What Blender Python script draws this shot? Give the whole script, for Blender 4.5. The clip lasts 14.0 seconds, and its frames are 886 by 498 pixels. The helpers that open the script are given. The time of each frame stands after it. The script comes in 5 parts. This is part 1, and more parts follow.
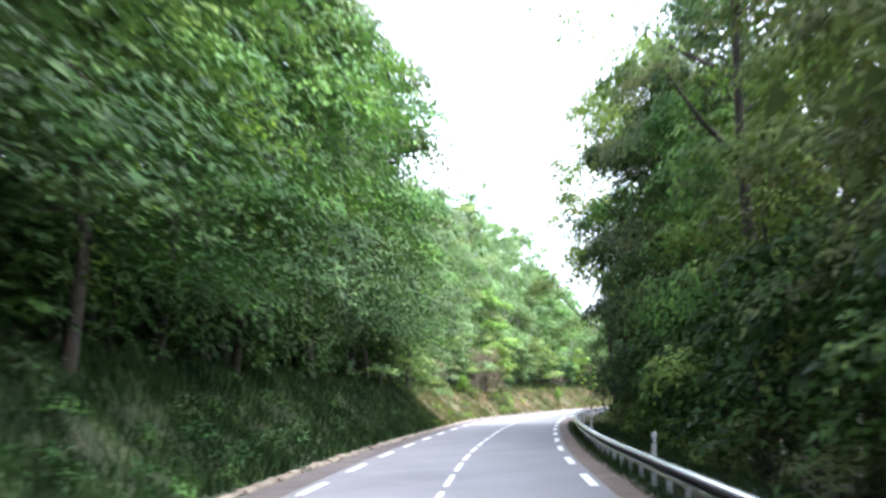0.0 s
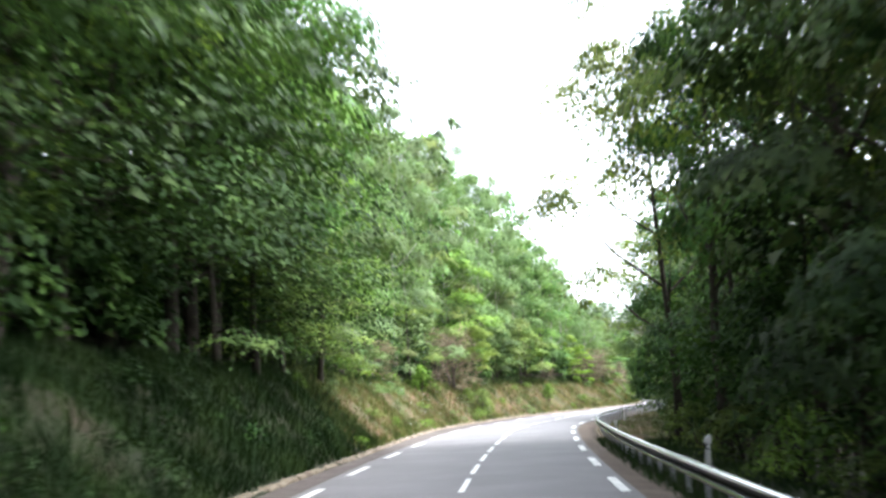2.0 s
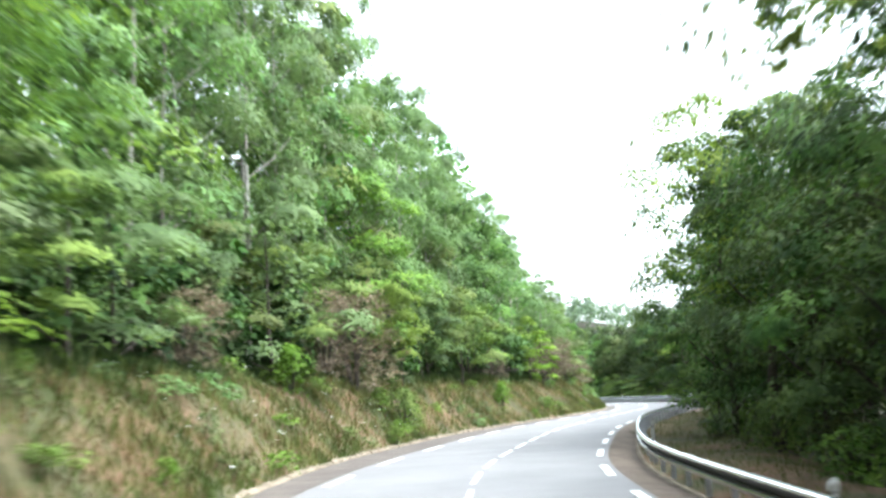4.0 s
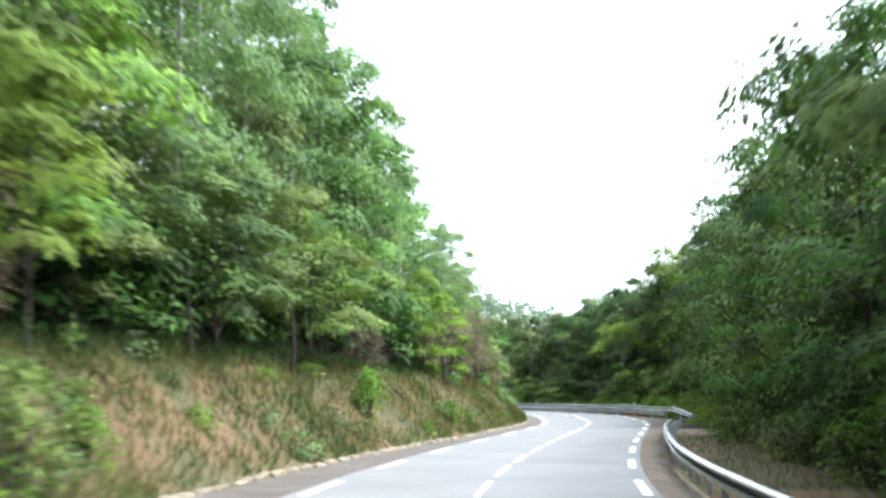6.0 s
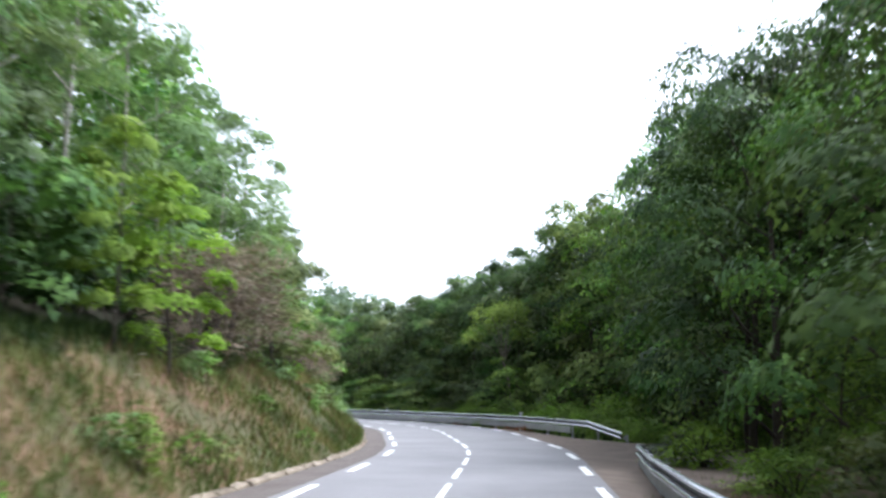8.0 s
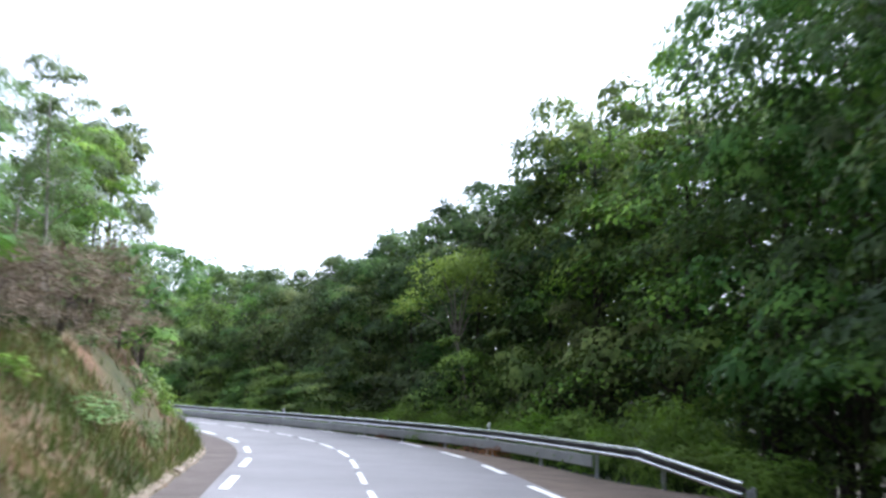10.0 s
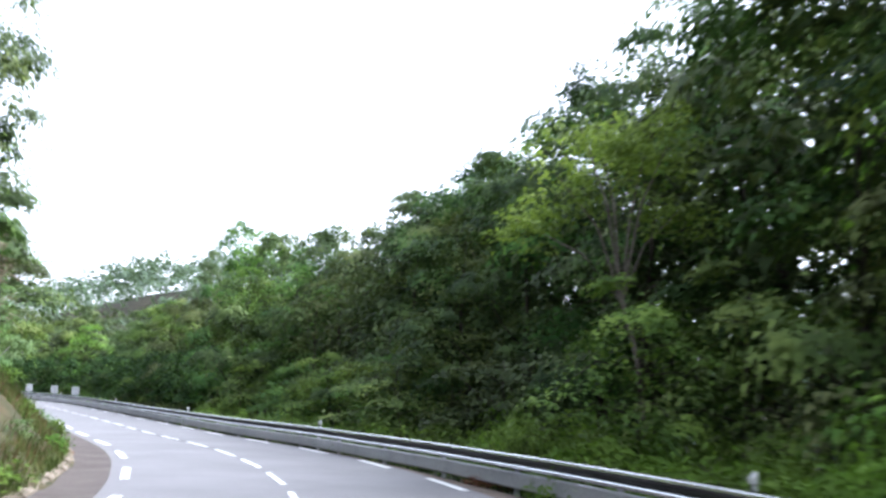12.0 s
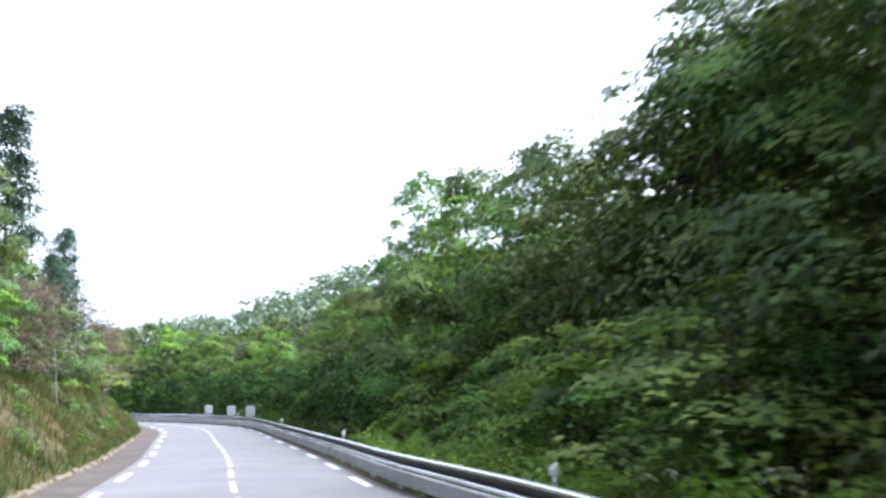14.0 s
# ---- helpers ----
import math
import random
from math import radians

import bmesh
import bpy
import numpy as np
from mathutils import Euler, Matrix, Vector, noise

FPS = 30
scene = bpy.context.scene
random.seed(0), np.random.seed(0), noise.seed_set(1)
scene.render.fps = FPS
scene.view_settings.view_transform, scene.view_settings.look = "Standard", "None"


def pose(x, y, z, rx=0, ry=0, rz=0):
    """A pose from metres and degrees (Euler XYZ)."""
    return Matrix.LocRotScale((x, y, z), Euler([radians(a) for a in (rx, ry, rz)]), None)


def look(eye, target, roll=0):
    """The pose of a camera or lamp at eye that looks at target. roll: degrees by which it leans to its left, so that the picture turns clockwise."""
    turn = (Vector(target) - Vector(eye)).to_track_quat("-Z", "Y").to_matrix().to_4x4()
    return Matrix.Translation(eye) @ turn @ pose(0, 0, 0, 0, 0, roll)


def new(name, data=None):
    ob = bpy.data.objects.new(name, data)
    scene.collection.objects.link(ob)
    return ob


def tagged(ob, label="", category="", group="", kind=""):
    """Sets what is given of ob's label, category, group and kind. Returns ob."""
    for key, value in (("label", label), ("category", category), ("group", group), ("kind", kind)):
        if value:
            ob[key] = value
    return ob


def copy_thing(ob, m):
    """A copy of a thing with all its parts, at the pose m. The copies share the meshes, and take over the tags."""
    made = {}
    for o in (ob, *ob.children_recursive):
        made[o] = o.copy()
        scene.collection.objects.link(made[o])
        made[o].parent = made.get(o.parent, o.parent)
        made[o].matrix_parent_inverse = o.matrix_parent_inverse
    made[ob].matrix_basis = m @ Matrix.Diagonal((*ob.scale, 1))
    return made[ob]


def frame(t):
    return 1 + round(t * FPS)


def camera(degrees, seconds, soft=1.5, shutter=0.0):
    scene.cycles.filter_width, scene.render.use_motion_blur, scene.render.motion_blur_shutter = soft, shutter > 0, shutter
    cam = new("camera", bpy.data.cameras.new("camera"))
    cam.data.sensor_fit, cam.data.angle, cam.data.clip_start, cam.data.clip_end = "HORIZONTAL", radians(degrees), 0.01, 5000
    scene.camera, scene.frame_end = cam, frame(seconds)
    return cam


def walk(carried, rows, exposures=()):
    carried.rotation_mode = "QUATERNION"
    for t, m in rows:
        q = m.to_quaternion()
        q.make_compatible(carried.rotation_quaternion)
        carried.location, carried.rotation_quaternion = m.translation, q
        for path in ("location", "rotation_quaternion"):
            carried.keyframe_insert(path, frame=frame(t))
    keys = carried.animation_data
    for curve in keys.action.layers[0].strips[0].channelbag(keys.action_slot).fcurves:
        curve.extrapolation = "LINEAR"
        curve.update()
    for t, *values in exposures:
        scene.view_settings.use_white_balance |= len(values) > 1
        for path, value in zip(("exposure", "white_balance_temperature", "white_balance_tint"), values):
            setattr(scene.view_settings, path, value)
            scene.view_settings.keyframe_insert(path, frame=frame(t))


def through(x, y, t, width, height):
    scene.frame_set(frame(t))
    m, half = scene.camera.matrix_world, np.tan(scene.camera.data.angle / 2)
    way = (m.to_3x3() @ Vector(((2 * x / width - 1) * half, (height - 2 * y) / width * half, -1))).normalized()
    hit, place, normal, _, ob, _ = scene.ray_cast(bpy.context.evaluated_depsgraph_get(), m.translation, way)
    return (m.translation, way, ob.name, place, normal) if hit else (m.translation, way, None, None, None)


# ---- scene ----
# ---------------------------------------------------------------- camera
cam = camera(47.07, 14.0, soft=2.7, shutter=0.55)
# seconds, metres x y z, degrees rx ry rz
ROWS = [
    (0.0, 0.000, 0.000, 1.780, 98.42, 2.30, 0.10),
    (0.5, 0.238, 6.997, 1.766, 98.28, 2.83, -0.21),
    (1.0, 0.587, 14.016, 1.763, 98.09, 3.10, -0.53),
    (1.5, 0.935, 21.026, 1.778, 98.11, 3.28, -0.91),
    (2.0, 1.252, 27.950, 1.778, 98.32, 2.66, -1.56),
    (2.5, 1.605, 35.033, 1.779, 98.33, 2.74, -2.35),
    (3.0, 2.045, 42.303, 1.780, 98.33, 2.82, -3.32),
    (3.5, 2.619, 49.706, 1.780, 98.34, 2.90, -4.43),
    (4.0, 3.369, 57.192, 1.781, 98.34, 2.98, -5.64),
    (4.5, 4.341, 64.709, 1.783, 98.34, 2.72, -6.94),
    (5.0, 5.601, 72.277, 1.779, 98.35, 1.77, -8.42),
    (5.5, 7.166, 79.813, 1.754, 98.30, 1.11, -10.03),
    (6.0, 8.831, 86.775, 1.737, 98.17, 0.53, -11.71),
    (6.5, 10.644, 93.448, 1.758, 98.21, 0.03, -13.59),
    (7.0, 12.597, 99.764, 1.780, 98.33, -0.70, -15.61),
    (7.5, 14.673, 105.873, 1.773, 98.25, -0.90, -17.74),
    (8.0, 16.959, 111.726, 1.772, 98.32, -0.33, -19.68),
    (8.5, 19.212, 117.549, 1.774, 98.32, -0.67, -21.42),
    (9.0, 21.397, 123.370, 1.776, 98.32, -1.02, -22.70),
    (9.5, 23.560, 129.138, 1.778, 98.32, -1.36, -23.43),
    (10.0, 25.748, 134.804, 1.780, 98.33, -1.70, -23.52),
    (10.5, 28.002, 140.318, 1.781, 98.37, -2.11, -22.89),
    (11.0, 30.239, 145.691, 1.788, 98.42, -2.40, -21.58),
    (11.5, 32.249, 151.009, 1.797, 98.31, -2.27, -19.79),
    (12.0, 33.986, 156.310, 1.761, 98.46, -1.88, -17.51),
    (12.5, 35.464, 161.551, 1.789, 98.71, -1.38, -14.72),
    (13.0, 36.615, 166.863, 1.759, 98.46, -0.61, -11.59),
    (13.5, 37.472, 172.117, 1.733, 98.48, -0.05, -8.27),
    (14.0, 38.032, 177.542, 1.764, 98.69, 0.91, -4.74),
]
walk(cam, [(t, pose(x, y, z, rx, ry, rz)) for t, x, y, z, rx, ry, rz in ROWS],
     [(0.0, 3.08, 5600, 14), (1.0, 2.82, 5720, 12.5), (2.0, 2.87, 6050, 10), (4.5, 2.68, 5900, 1.5), (6.0, 2.54, 5880, 2.5), (7.0, 2.0, 5780, 4), (8.0, 2.06, 5750, 10.5), (10.5, 2.1, 5600, 13), (12.0, 2.2, 5650, 12.5), (14.0, 2.15, 5720, 12)])

# ---------------------------------------------------------------- world and sun
SUN_HEIGHT, SUN_TURN = 56.0, 90.0
world = bpy.data.worlds.new("sky")
scene.world = world
world.use_nodes = True
wn, wl = world.node_tree.nodes, world.node_tree.links
wn.clear()
sky = wn.new("ShaderNodeTexSky")
sky.sky_type = "NISHITA"
sky.sun_disc = False
sky.sun_elevation, sky.sun_rotation = radians(SUN_HEIGHT), radians(SUN_TURN)
sky.air_density, sky.dust_density, sky.ozone_density = 1.0, 4.0, 1.0
veil = wn.new("ShaderNodeHueSaturation")
veil.inputs["Saturation"].default_value = 0.22
bg = wn.new("ShaderNodeBackground")
bg.inputs["Strength"].default_value = 0.15
wout = wn.new("ShaderNodeOutputWorld")
wl.new(sky.outputs["Color"], veil.inputs["Color"])
wl.new(veil.outputs["Color"], bg.inputs["Color"])
wl.new(bg.outputs["Background"], wout.inputs["Surface"])
lamp = bpy.data.lights.new("sun", "SUN")
lamp.energy, lamp.angle, lamp.color = 1.1, radians(30), (1.0, 0.97, 0.92)
sun = new("sun", lamp)
el, az = radians(SUN_HEIGHT), radians(SUN_TURN)
sun.matrix_world = look((0, 0, 60), (-math.sin(az) * math.cos(el), -math.cos(az) * math.cos(el), 60 - math.sin(el)))

# ---------------------------------------------------------------- materials


def material(name, rough=0.8, metal=0.0):
    m = bpy.data.materials.new(name)
    m.use_nodes = True
    nt = m.node_tree
    b = nt.nodes["Principled BSDF"]
    b.inputs["Roughness"].default_value = rough
    b.inputs["Metallic"].default_value = metal
    b.inputs["Specular IOR Level"].default_value = 0.3
    return m, nt, b


def noise_node(nt, scale, detail=4.0, rough=0.6, space="Object"):
    c = nt.nodes.new("ShaderNodeTexCoord") if space == "Object" else nt.nodes.new("ShaderNodeNewGeometry")
    n = nt.nodes.new("ShaderNodeTexNoise")
    n.inputs["Scale"].default_value = scale
    n.inputs["Detail"].default_value = detail
    n.inputs["Roughness"].default_value = rough
    nt.links.new(c.outputs["Object" if space == "Object" else "Position"], n.inputs["Vector"])
    return n.outputs["Fac"]


def ramp(nt, fac, stops):
    r = nt.nodes.new("ShaderNodeValToRGB")
    e = r.color_ramp.elements
    while len(e) < len(stops):
        e.new(0.5)
    for k, (p, c) in zip(e, stops):
        k.position, k.color = p, (*c, 1)
    nt.links.new(fac, r.inputs["Fac"])
    return r.outputs["Color"]


def mix(nt, fac, a, b, mode="MIX"):
    x = nt.nodes.new("ShaderNodeMix")
    x.data_type, x.blend_type = "RGBA", mode
    for socket, v in ((x.inputs[0], fac), (x.inputs[6], a), (x.inputs[7], b)):
        if isinstance(v, (int, float)):
            socket.default_value = v
        elif isinstance(v, tuple):
            socket.default_value = (*v, 1)
        else:
            nt.links.new(v, socket)
    return x.outputs[2]


def bump(nt, b, fac, strength, distance=0.02):
    k = nt.nodes.new("ShaderNodeBump")
    k.inputs["Strength"].default_value = strength
    k.inputs["Distance"].default_value = distance
    nt.links.new(fac, k.inputs["Height"])
    nt.links.new(k.outputs["Normal"], b.inputs["Normal"])


def surface(name, stops, scale, fine, rough, strength, metal=0.0, distance=0.02, space="World", low=0.75):
    """A surface with stains at one scale and grain at another."""
    m, nt, b = material(name, rough, metal)
    big, small = noise_node(nt, scale, 5, 0.6, space), noise_node(nt, fine, 3, 0.7, space)
    col = ramp(nt, big, stops)
    grain = ramp(nt, small, [(0.3, (low, low, low)), (0.7, (1.15, 1.15, 1.15))])
    nt.links.new(mix(nt, 1.0, col, grain, "MULTIPLY"), b.inputs["Base Color"])
    bump(nt, b, small, strength, distance)
    return m


def leaf_material(name, dark, mid, light, through=0.35, spread=0.2):
    """Leaves: each leaf has its own green, each plant its own cast."""
    m, nt, b = material(name, 0.55)
    geo, info = nt.nodes.new("ShaderNodeNewGeometry"), nt.nodes.new("ShaderNodeObjectInfo")
    mass = nt.nodes.new("ShaderNodeMapRange")
    mass.inputs["From Min"].default_value, mass.inputs["From Max"].default_value = 0.3, 0.7
    nt.links.new(noise_node(nt, 0.7, 3, 0.6), mass.inputs["Value"])
    blend = nt.nodes.new("ShaderNodeMix")
    blend.inputs[0].default_value = 0.15
    nt.links.new(mass.outputs["Result"], blend.inputs[2])
    nt.links.new(geo.outputs["Random Per Island"], blend.inputs[3])
    col = ramp(nt, blend.outputs[0], [(0.2, dark), (0.5, mid), (0.78, light)])
    hsv = nt.nodes.new("ShaderNodeHueSaturation")
    for socket, lo, hi in (("Hue", 0.5 - 0.1 * spread, 0.5 + 0.02 * spread), ("Value", 1 - spread, 1 + spread), ("Saturation", 1 - 0.5 * spread, 1 + 0.3 * spread)):
        r = nt.nodes.new("ShaderNodeMapRange")
        r.inputs["To Min"].default_value, r.inputs["To Max"].default_value = lo, hi
        nt.links.new(info.outputs["Random"], r.inputs["Value"])
        nt.links.new(r.outputs["Result"], hsv.inputs[socket])
    nt.links.new(col, hsv.inputs["Color"])
    nt.links.new(hsv.outputs["Color"], b.inputs["Base Color"])
    b.inputs["Specular IOR Level"].default_value = 0.07
    b.inputs["Roughness"].default_value = 0.6
    tr = nt.nodes.new("ShaderNodeBsdfTranslucent")
    nt.links.new(mix(nt, 1.0, hsv.outputs["Color"], (1.1, 1.16, 0.75), "MULTIPLY"), tr.inputs["Color"])
    ms = nt.nodes.new("ShaderNodeMixShader")
    ms.inputs["Fac"].default_value = through
    nt.links.new(b.outputs["BSDF"], ms.inputs[1])
    nt.links.new(tr.outputs["BSDF"], ms.inputs[2])
    nt.links.new(ms.outputs["Shader"], nt.nodes["Material Output"].inputs["Surface"])
    return m


ASPHALT = surface("asphalt", [(0.3, (0.122, 0.118, 0.122)), (0.55, (0.150, 0.145, 0.150)), (0.75, (0.172, 0.167, 0.172))], 0.35, 60, 0.75, 0.25, distance=0.006, low=0.85)
GUTTER = surface("worn_gutter", [(0.3, (0.065, 0.052, 0.046)), (0.6, (0.10, 0.083, 0.074)), (0.8, (0.14, 0.115, 0.098))], 0.8, 30, 0.9, 0.4, low=0.7)
DIRT = surface("shoulder_dirt", [(0.3, (0.085, 0.064, 0.05)), (0.55, (0.128, 0.098, 0.077)), (0.8, (0.175, 0.14, 0.112))], 0.9, 25, 0.95, 0.6, low=0.6)
PAINT = surface("road_paint", [(0.3, (0.52, 0.52, 0.51)), (0.6, (0.68, 0.68, 0.67)), (0.8, (0.74, 0.74, 0.73))], 1.5, 40, 0.6, 0.15, distance=0.003, low=0.85)
KERB = surface("kerb_stone", [(0.3, (0.09, 0.07, 0.05)), (0.5, (0.17, 0.138, 0.10)), (0.75, (0.27, 0.225, 0.175))], 1.2, 22, 0.9, 0.5, low=0.7)
STEEL = surface("galvanised_steel", [(0.3, (0.5, 0.51, 0.52)), (0.6, (0.6, 0.61, 0.62)), (0.8, (0.68, 0.69, 0.7))], 0.6, 18, 0.24, 0.04, metal=0.95, low=0.8)
PLATE = surface("weathered_steel", [(0.3, (0.3, 0.31, 0.33)), (0.6, (0.4, 0.41, 0.43)), (0.8, (0.48, 0.48, 0.5))], 0.7, 14, 0.55, 0.06, metal=0.3, low=0.8)
# dark steel: grime, plus the shade of the beam's groove put into the colour
GRIME_SHADE = surface("grimy_shaded_steel", [(0.3, (0.05, 0.05, 0.055)), (0.6, (0.085, 0.085, 0.09)), (0.8, (0.14, 0.135, 0.13))], 0.9, 16, 0.6, 0.08, metal=0.4, low=0.7)
WHITE = surface("white_plastic", [(0.3, (0.42, 0.42, 0.40)), (0.7, (0.6, 0.6, 0.58))], 3, 30, 0.5, 0.03, low=0.9)
GREYBACK = surface("sign_back", [(0.3, (0.40, 0.41, 0.42)), (0.7, (0.52, 0.53, 0.54))], 2, 20, 0.5, 0.03, metal=0.3, low=0.9)
BARK = surface("bark", [(0.3, (0.03, 0.024, 0.019)), (0.6, (0.062, 0.05, 0.04)), (0.8, (0.10, 0.083, 0.067))], 1.5, 9, 0.95, 0.9, distance=0.05, space="Object", low=0.55)
GREY_BARK = surface("grey_bark", [(0.3, (0.09, 0.075, 0.06)), (0.6, (0.17, 0.145, 0.12)), (0.8, (0.24, 0.21, 0.18))], 1.5, 9, 0.95, 0.7, distance=0.04, space="Object", low=0.6)
BIRCH = surface("birch_bark", [(0.35, (0.13, 0.11, 0.09)), (0.5, (0.30, 0.28, 0.25)), (0.75, (0.42, 0.40, 0.36))], 2.2, 12, 0.85, 0.5, distance=0.03, space="Object", low=0.55)
EARTH = surface("bank_earth", [(0.3, (0.04, 0.046, 0.018)), (0.45, (0.075, 0.066, 0.03)), (0.6, (0.128, 0.076, 0.044)), (0.8, (0.178, 0.112, 0.068))], 0.35, 6, 1.0, 0.9, distance=0.08, low=0.55)
# earth under the trees: the canopy's shade is put into its colour
SHADED_EARTH = surface("shaded_earth", [(0.3, (0.013, 0.020, 0.008)), (0.5, (0.022, 0.029, 0.011)), (0.7, (0.036, 0.029, 0.016)), (0.85, (0.056, 0.037, 0.023))], 0.5, 7, 1.0, 0.9, distance=0.08, low=0.55)
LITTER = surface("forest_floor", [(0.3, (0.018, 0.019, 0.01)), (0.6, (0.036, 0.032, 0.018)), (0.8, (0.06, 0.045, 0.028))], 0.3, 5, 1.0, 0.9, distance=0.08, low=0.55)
LEAF_DARK = leaf_material("leaf_dark", (0.030, 0.062, 0.020), (0.060, 0.116, 0.034), (0.116, 0.196, 0.050), 0.26, 0.35)
LEAF_MID = leaf_material("leaf_mid", (0.046, 0.086, 0.021), (0.092, 0.156, 0.036), (0.172, 0.252, 0.058), 0.3, 0.4)
LEAF_PALE = leaf_material("leaf_pale", (0.068, 0.114, 0.048), (0.110, 0.176, 0.072), (0.160, 0.246, 0.096), 0.36, 0.25)
# shaded copy of the leaves: the gloom under the canopy is in the colour
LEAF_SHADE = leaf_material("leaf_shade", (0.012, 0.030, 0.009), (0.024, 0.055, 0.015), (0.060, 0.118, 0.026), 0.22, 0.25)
LEAF_OLIVE = leaf_material("leaf_olive", (0.048, 0.076, 0.022), (0.098, 0.138, 0.036), (0.185, 0.225, 0.058), 0.4, 0.3)
# leaf_dark taken darker, so dense crowns carry their shade as colour
LEAF_DEEP_SHADE = leaf_material("leaf_deep_shade", (0.018, 0.040, 0.015), (0.040, 0.082, 0.025), (0.084, 0.148, 0.038), 0.24, 0.25)
LEAF_FRESH = leaf_material("leaf_fresh", (0.066, 0.118, 0.020), (0.115, 0.197, 0.034), (0.17, 0.268, 0.05), 0.42, 0.15)
LEAF_LIME = leaf_material("leaf_lime", (0.085, 0.145, 0.02), (0.14, 0.23, 0.032), (0.20, 0.30, 0.05), 0.42, 0.15)
LEAF_FIR = leaf_material("leaf_fir", (0.018, 0.035, 0.022), (0.03, 0.056, 0.034), (0.05, 0.082, 0.048), 0.2)
# distant leaves: paler and greyer, with the haze painted in
LEAF_HAZE = leaf_material("leaf_haze", (0.07, 0.10, 0.07), (0.10, 0.145, 0.095), (0.13, 0.185, 0.12), 0.35)
TWIG_DRY = leaf_material("twig_dry", (0.08, 0.065, 0.045), (0.17, 0.135, 0.095), (0.27, 0.22, 0.16), 0.15)
GRASS = leaf_material("grass", (0.045, 0.07, 0.02), (0.085, 0.115, 0.035), (0.145, 0.15, 0.06), 0.25)
# green grass darkened in colour to stand for tree shade
SHADED_GRASS = leaf_material("lush_grass", (0.010, 0.022, 0.007), (0.019, 0.038, 0.012), (0.036, 0.060, 0.019), 0.12)
RUST = leaf_material("rusty_frond", (0.10, 0.045, 0.02), (0.19, 0.085, 0.035), (0.28, 0.14, 0.06), 0.25)
STRAW = leaf_material("straw", (0.075, 0.05, 0.024), (0.135, 0.09, 0.043), (0.22, 0.155, 0.078), 0.25)
PETAL = surface("petal", [(0.3, (0.75, 0.75, 0.72)), (0.7, (0.82, 0.82, 0.8))], 5, 30, 0.7, 0.0, low=0.95)

# ---------------------------------------------------------------- the line of the road
KNOTS = [(-4.6, -70), (-2.9, -30), (-1.25, 0), (-0.15, 19.6), (0.7, 33), (1.9, 46), (3.3, 59), (4.9, 71), (6.6, 81.7), (9.5, 92.6), (13.9, 106.8), (18.8, 119.2),
         (24.6, 132.5), (29.6, 144.4), (33.1, 156), (35.5, 164.3), (36.9, 172.8), (37.35, 181), (36.9, 190), (35.3, 200.6), (33.6, 213.6), (30.9, 230), (28.0, 247),
         (24.6, 259), (19.5, 269), (11, 279), (0, 287), (-14, 294), (-50, 304), (-95, 314)]


def line_of_road():
    k = np.array(KNOTS, float)
    pts = []
    for i in range(1, len(k) - 2):
        a, b, c, d = k[i - 1:i + 3]
        for u in np.linspace(0, 1, 24, endpoint=False):
            pts.append(0.5 * (2 * b + (c - a) * u + (2 * a - 5 * b + 4 * c - d) * u ** 2 + (3 * b - a - 3 * c + d) * u ** 3))
    p = np.array(pts)
    for _ in range(2):
        s = np.r_[0, np.cumsum(np.hypot(*np.diff(p, axis=0).T))]
        q = np.arange(0, s[-1], 0.5)
        p = np.c_[np.interp(q, s, p[:, 0]), np.interp(q, s, p[:, 1])]
        w = np.ones(13) / 13
        e = np.pad(p, ((6, 6), (0, 0)), "edge")
        f = np.c_[np.convolve(e[:, 0], w, "valid"), np.convolve(e[:, 1], w, "valid")]
        f[:6], f[-6:] = p[:6], p[-6:]
        p = f
    return p


LINE = line_of_road()
STEP = np.r_[0, np.cumsum(np.hypot(*np.diff(LINE, axis=0).T))]
WAY = np.gradient(LINE, axis=0)
WAY /= np.linalg.norm(WAY, axis=1)[:, None]
SIDE = np.c_[WAY[:, 1], -WAY[:, 0]]


def rise(y):
    """The road climbs a little towards the last bend."""
    return np.interp(y, [-100, 200, 215, 240, 262, 300, 400], [0, 0, 0.03, 0.22, 0.45, 0.9, 1.4])


def s_of(y):
    return float(np.interp(y, LINE[:, 1], STEP))


def spot(s, o, z=0.0):
    """A place s metres along the road, o metres to the right of its middle, z above it."""
    x, y = np.interp(s, STEP, LINE[:, 0]), np.interp(s, STEP, LINE[:, 1])
    nx, ny = np.interp(s, STEP, SIDE[:, 0]), np.interp(s, STEP, SIDE[:, 1])
    return np.array([x + o * nx, y + o * ny, z + rise(y)])


def heading(s):
    nx, ny = np.interp(s, STEP, WAY[:, 0]), np.interp(s, STEP, WAY[:, 1])
    return math.degrees(math.atan2(-nx, ny))


def along(y, *pairs):
    ys, vs = zip(*pairs)
    return np.interp(y, ys, vs)


def left_kerb(y):
    return -along(y, (0, 4.15), (45, 4.15), (62, 4.1), (76, 4.5), (90, 5.1), (104, 5.0), (115, 4.6), (127, 4.0), (140, 3.75), (150, 3.7), (160, 3.95), (172, 4.3), (200, 4.25), (230, 4.05))


def left_line(y):
    return -along(y, (0, 2.85), (30, 2.9), (50, 3.05), (70, 3.2), (90, 3.3), (105, 3.1), (117, 2.98), (130, 2.7), (140, 2.55), (150, 2.6), (160, 2.75), (170, 2.9), (180, 3.05), (191, 3.0), (203, 2.75), (217, 2.65))


def right_line(y):
    return along(y, (0, 2.95), (60, 2.95), (85, 2.85), (110, 2.92), (128, 2.98), (140, 3.15), (147, 3.35), (157, 3.52), (174, 3.55), (183, 3.38), (200, 2.92))


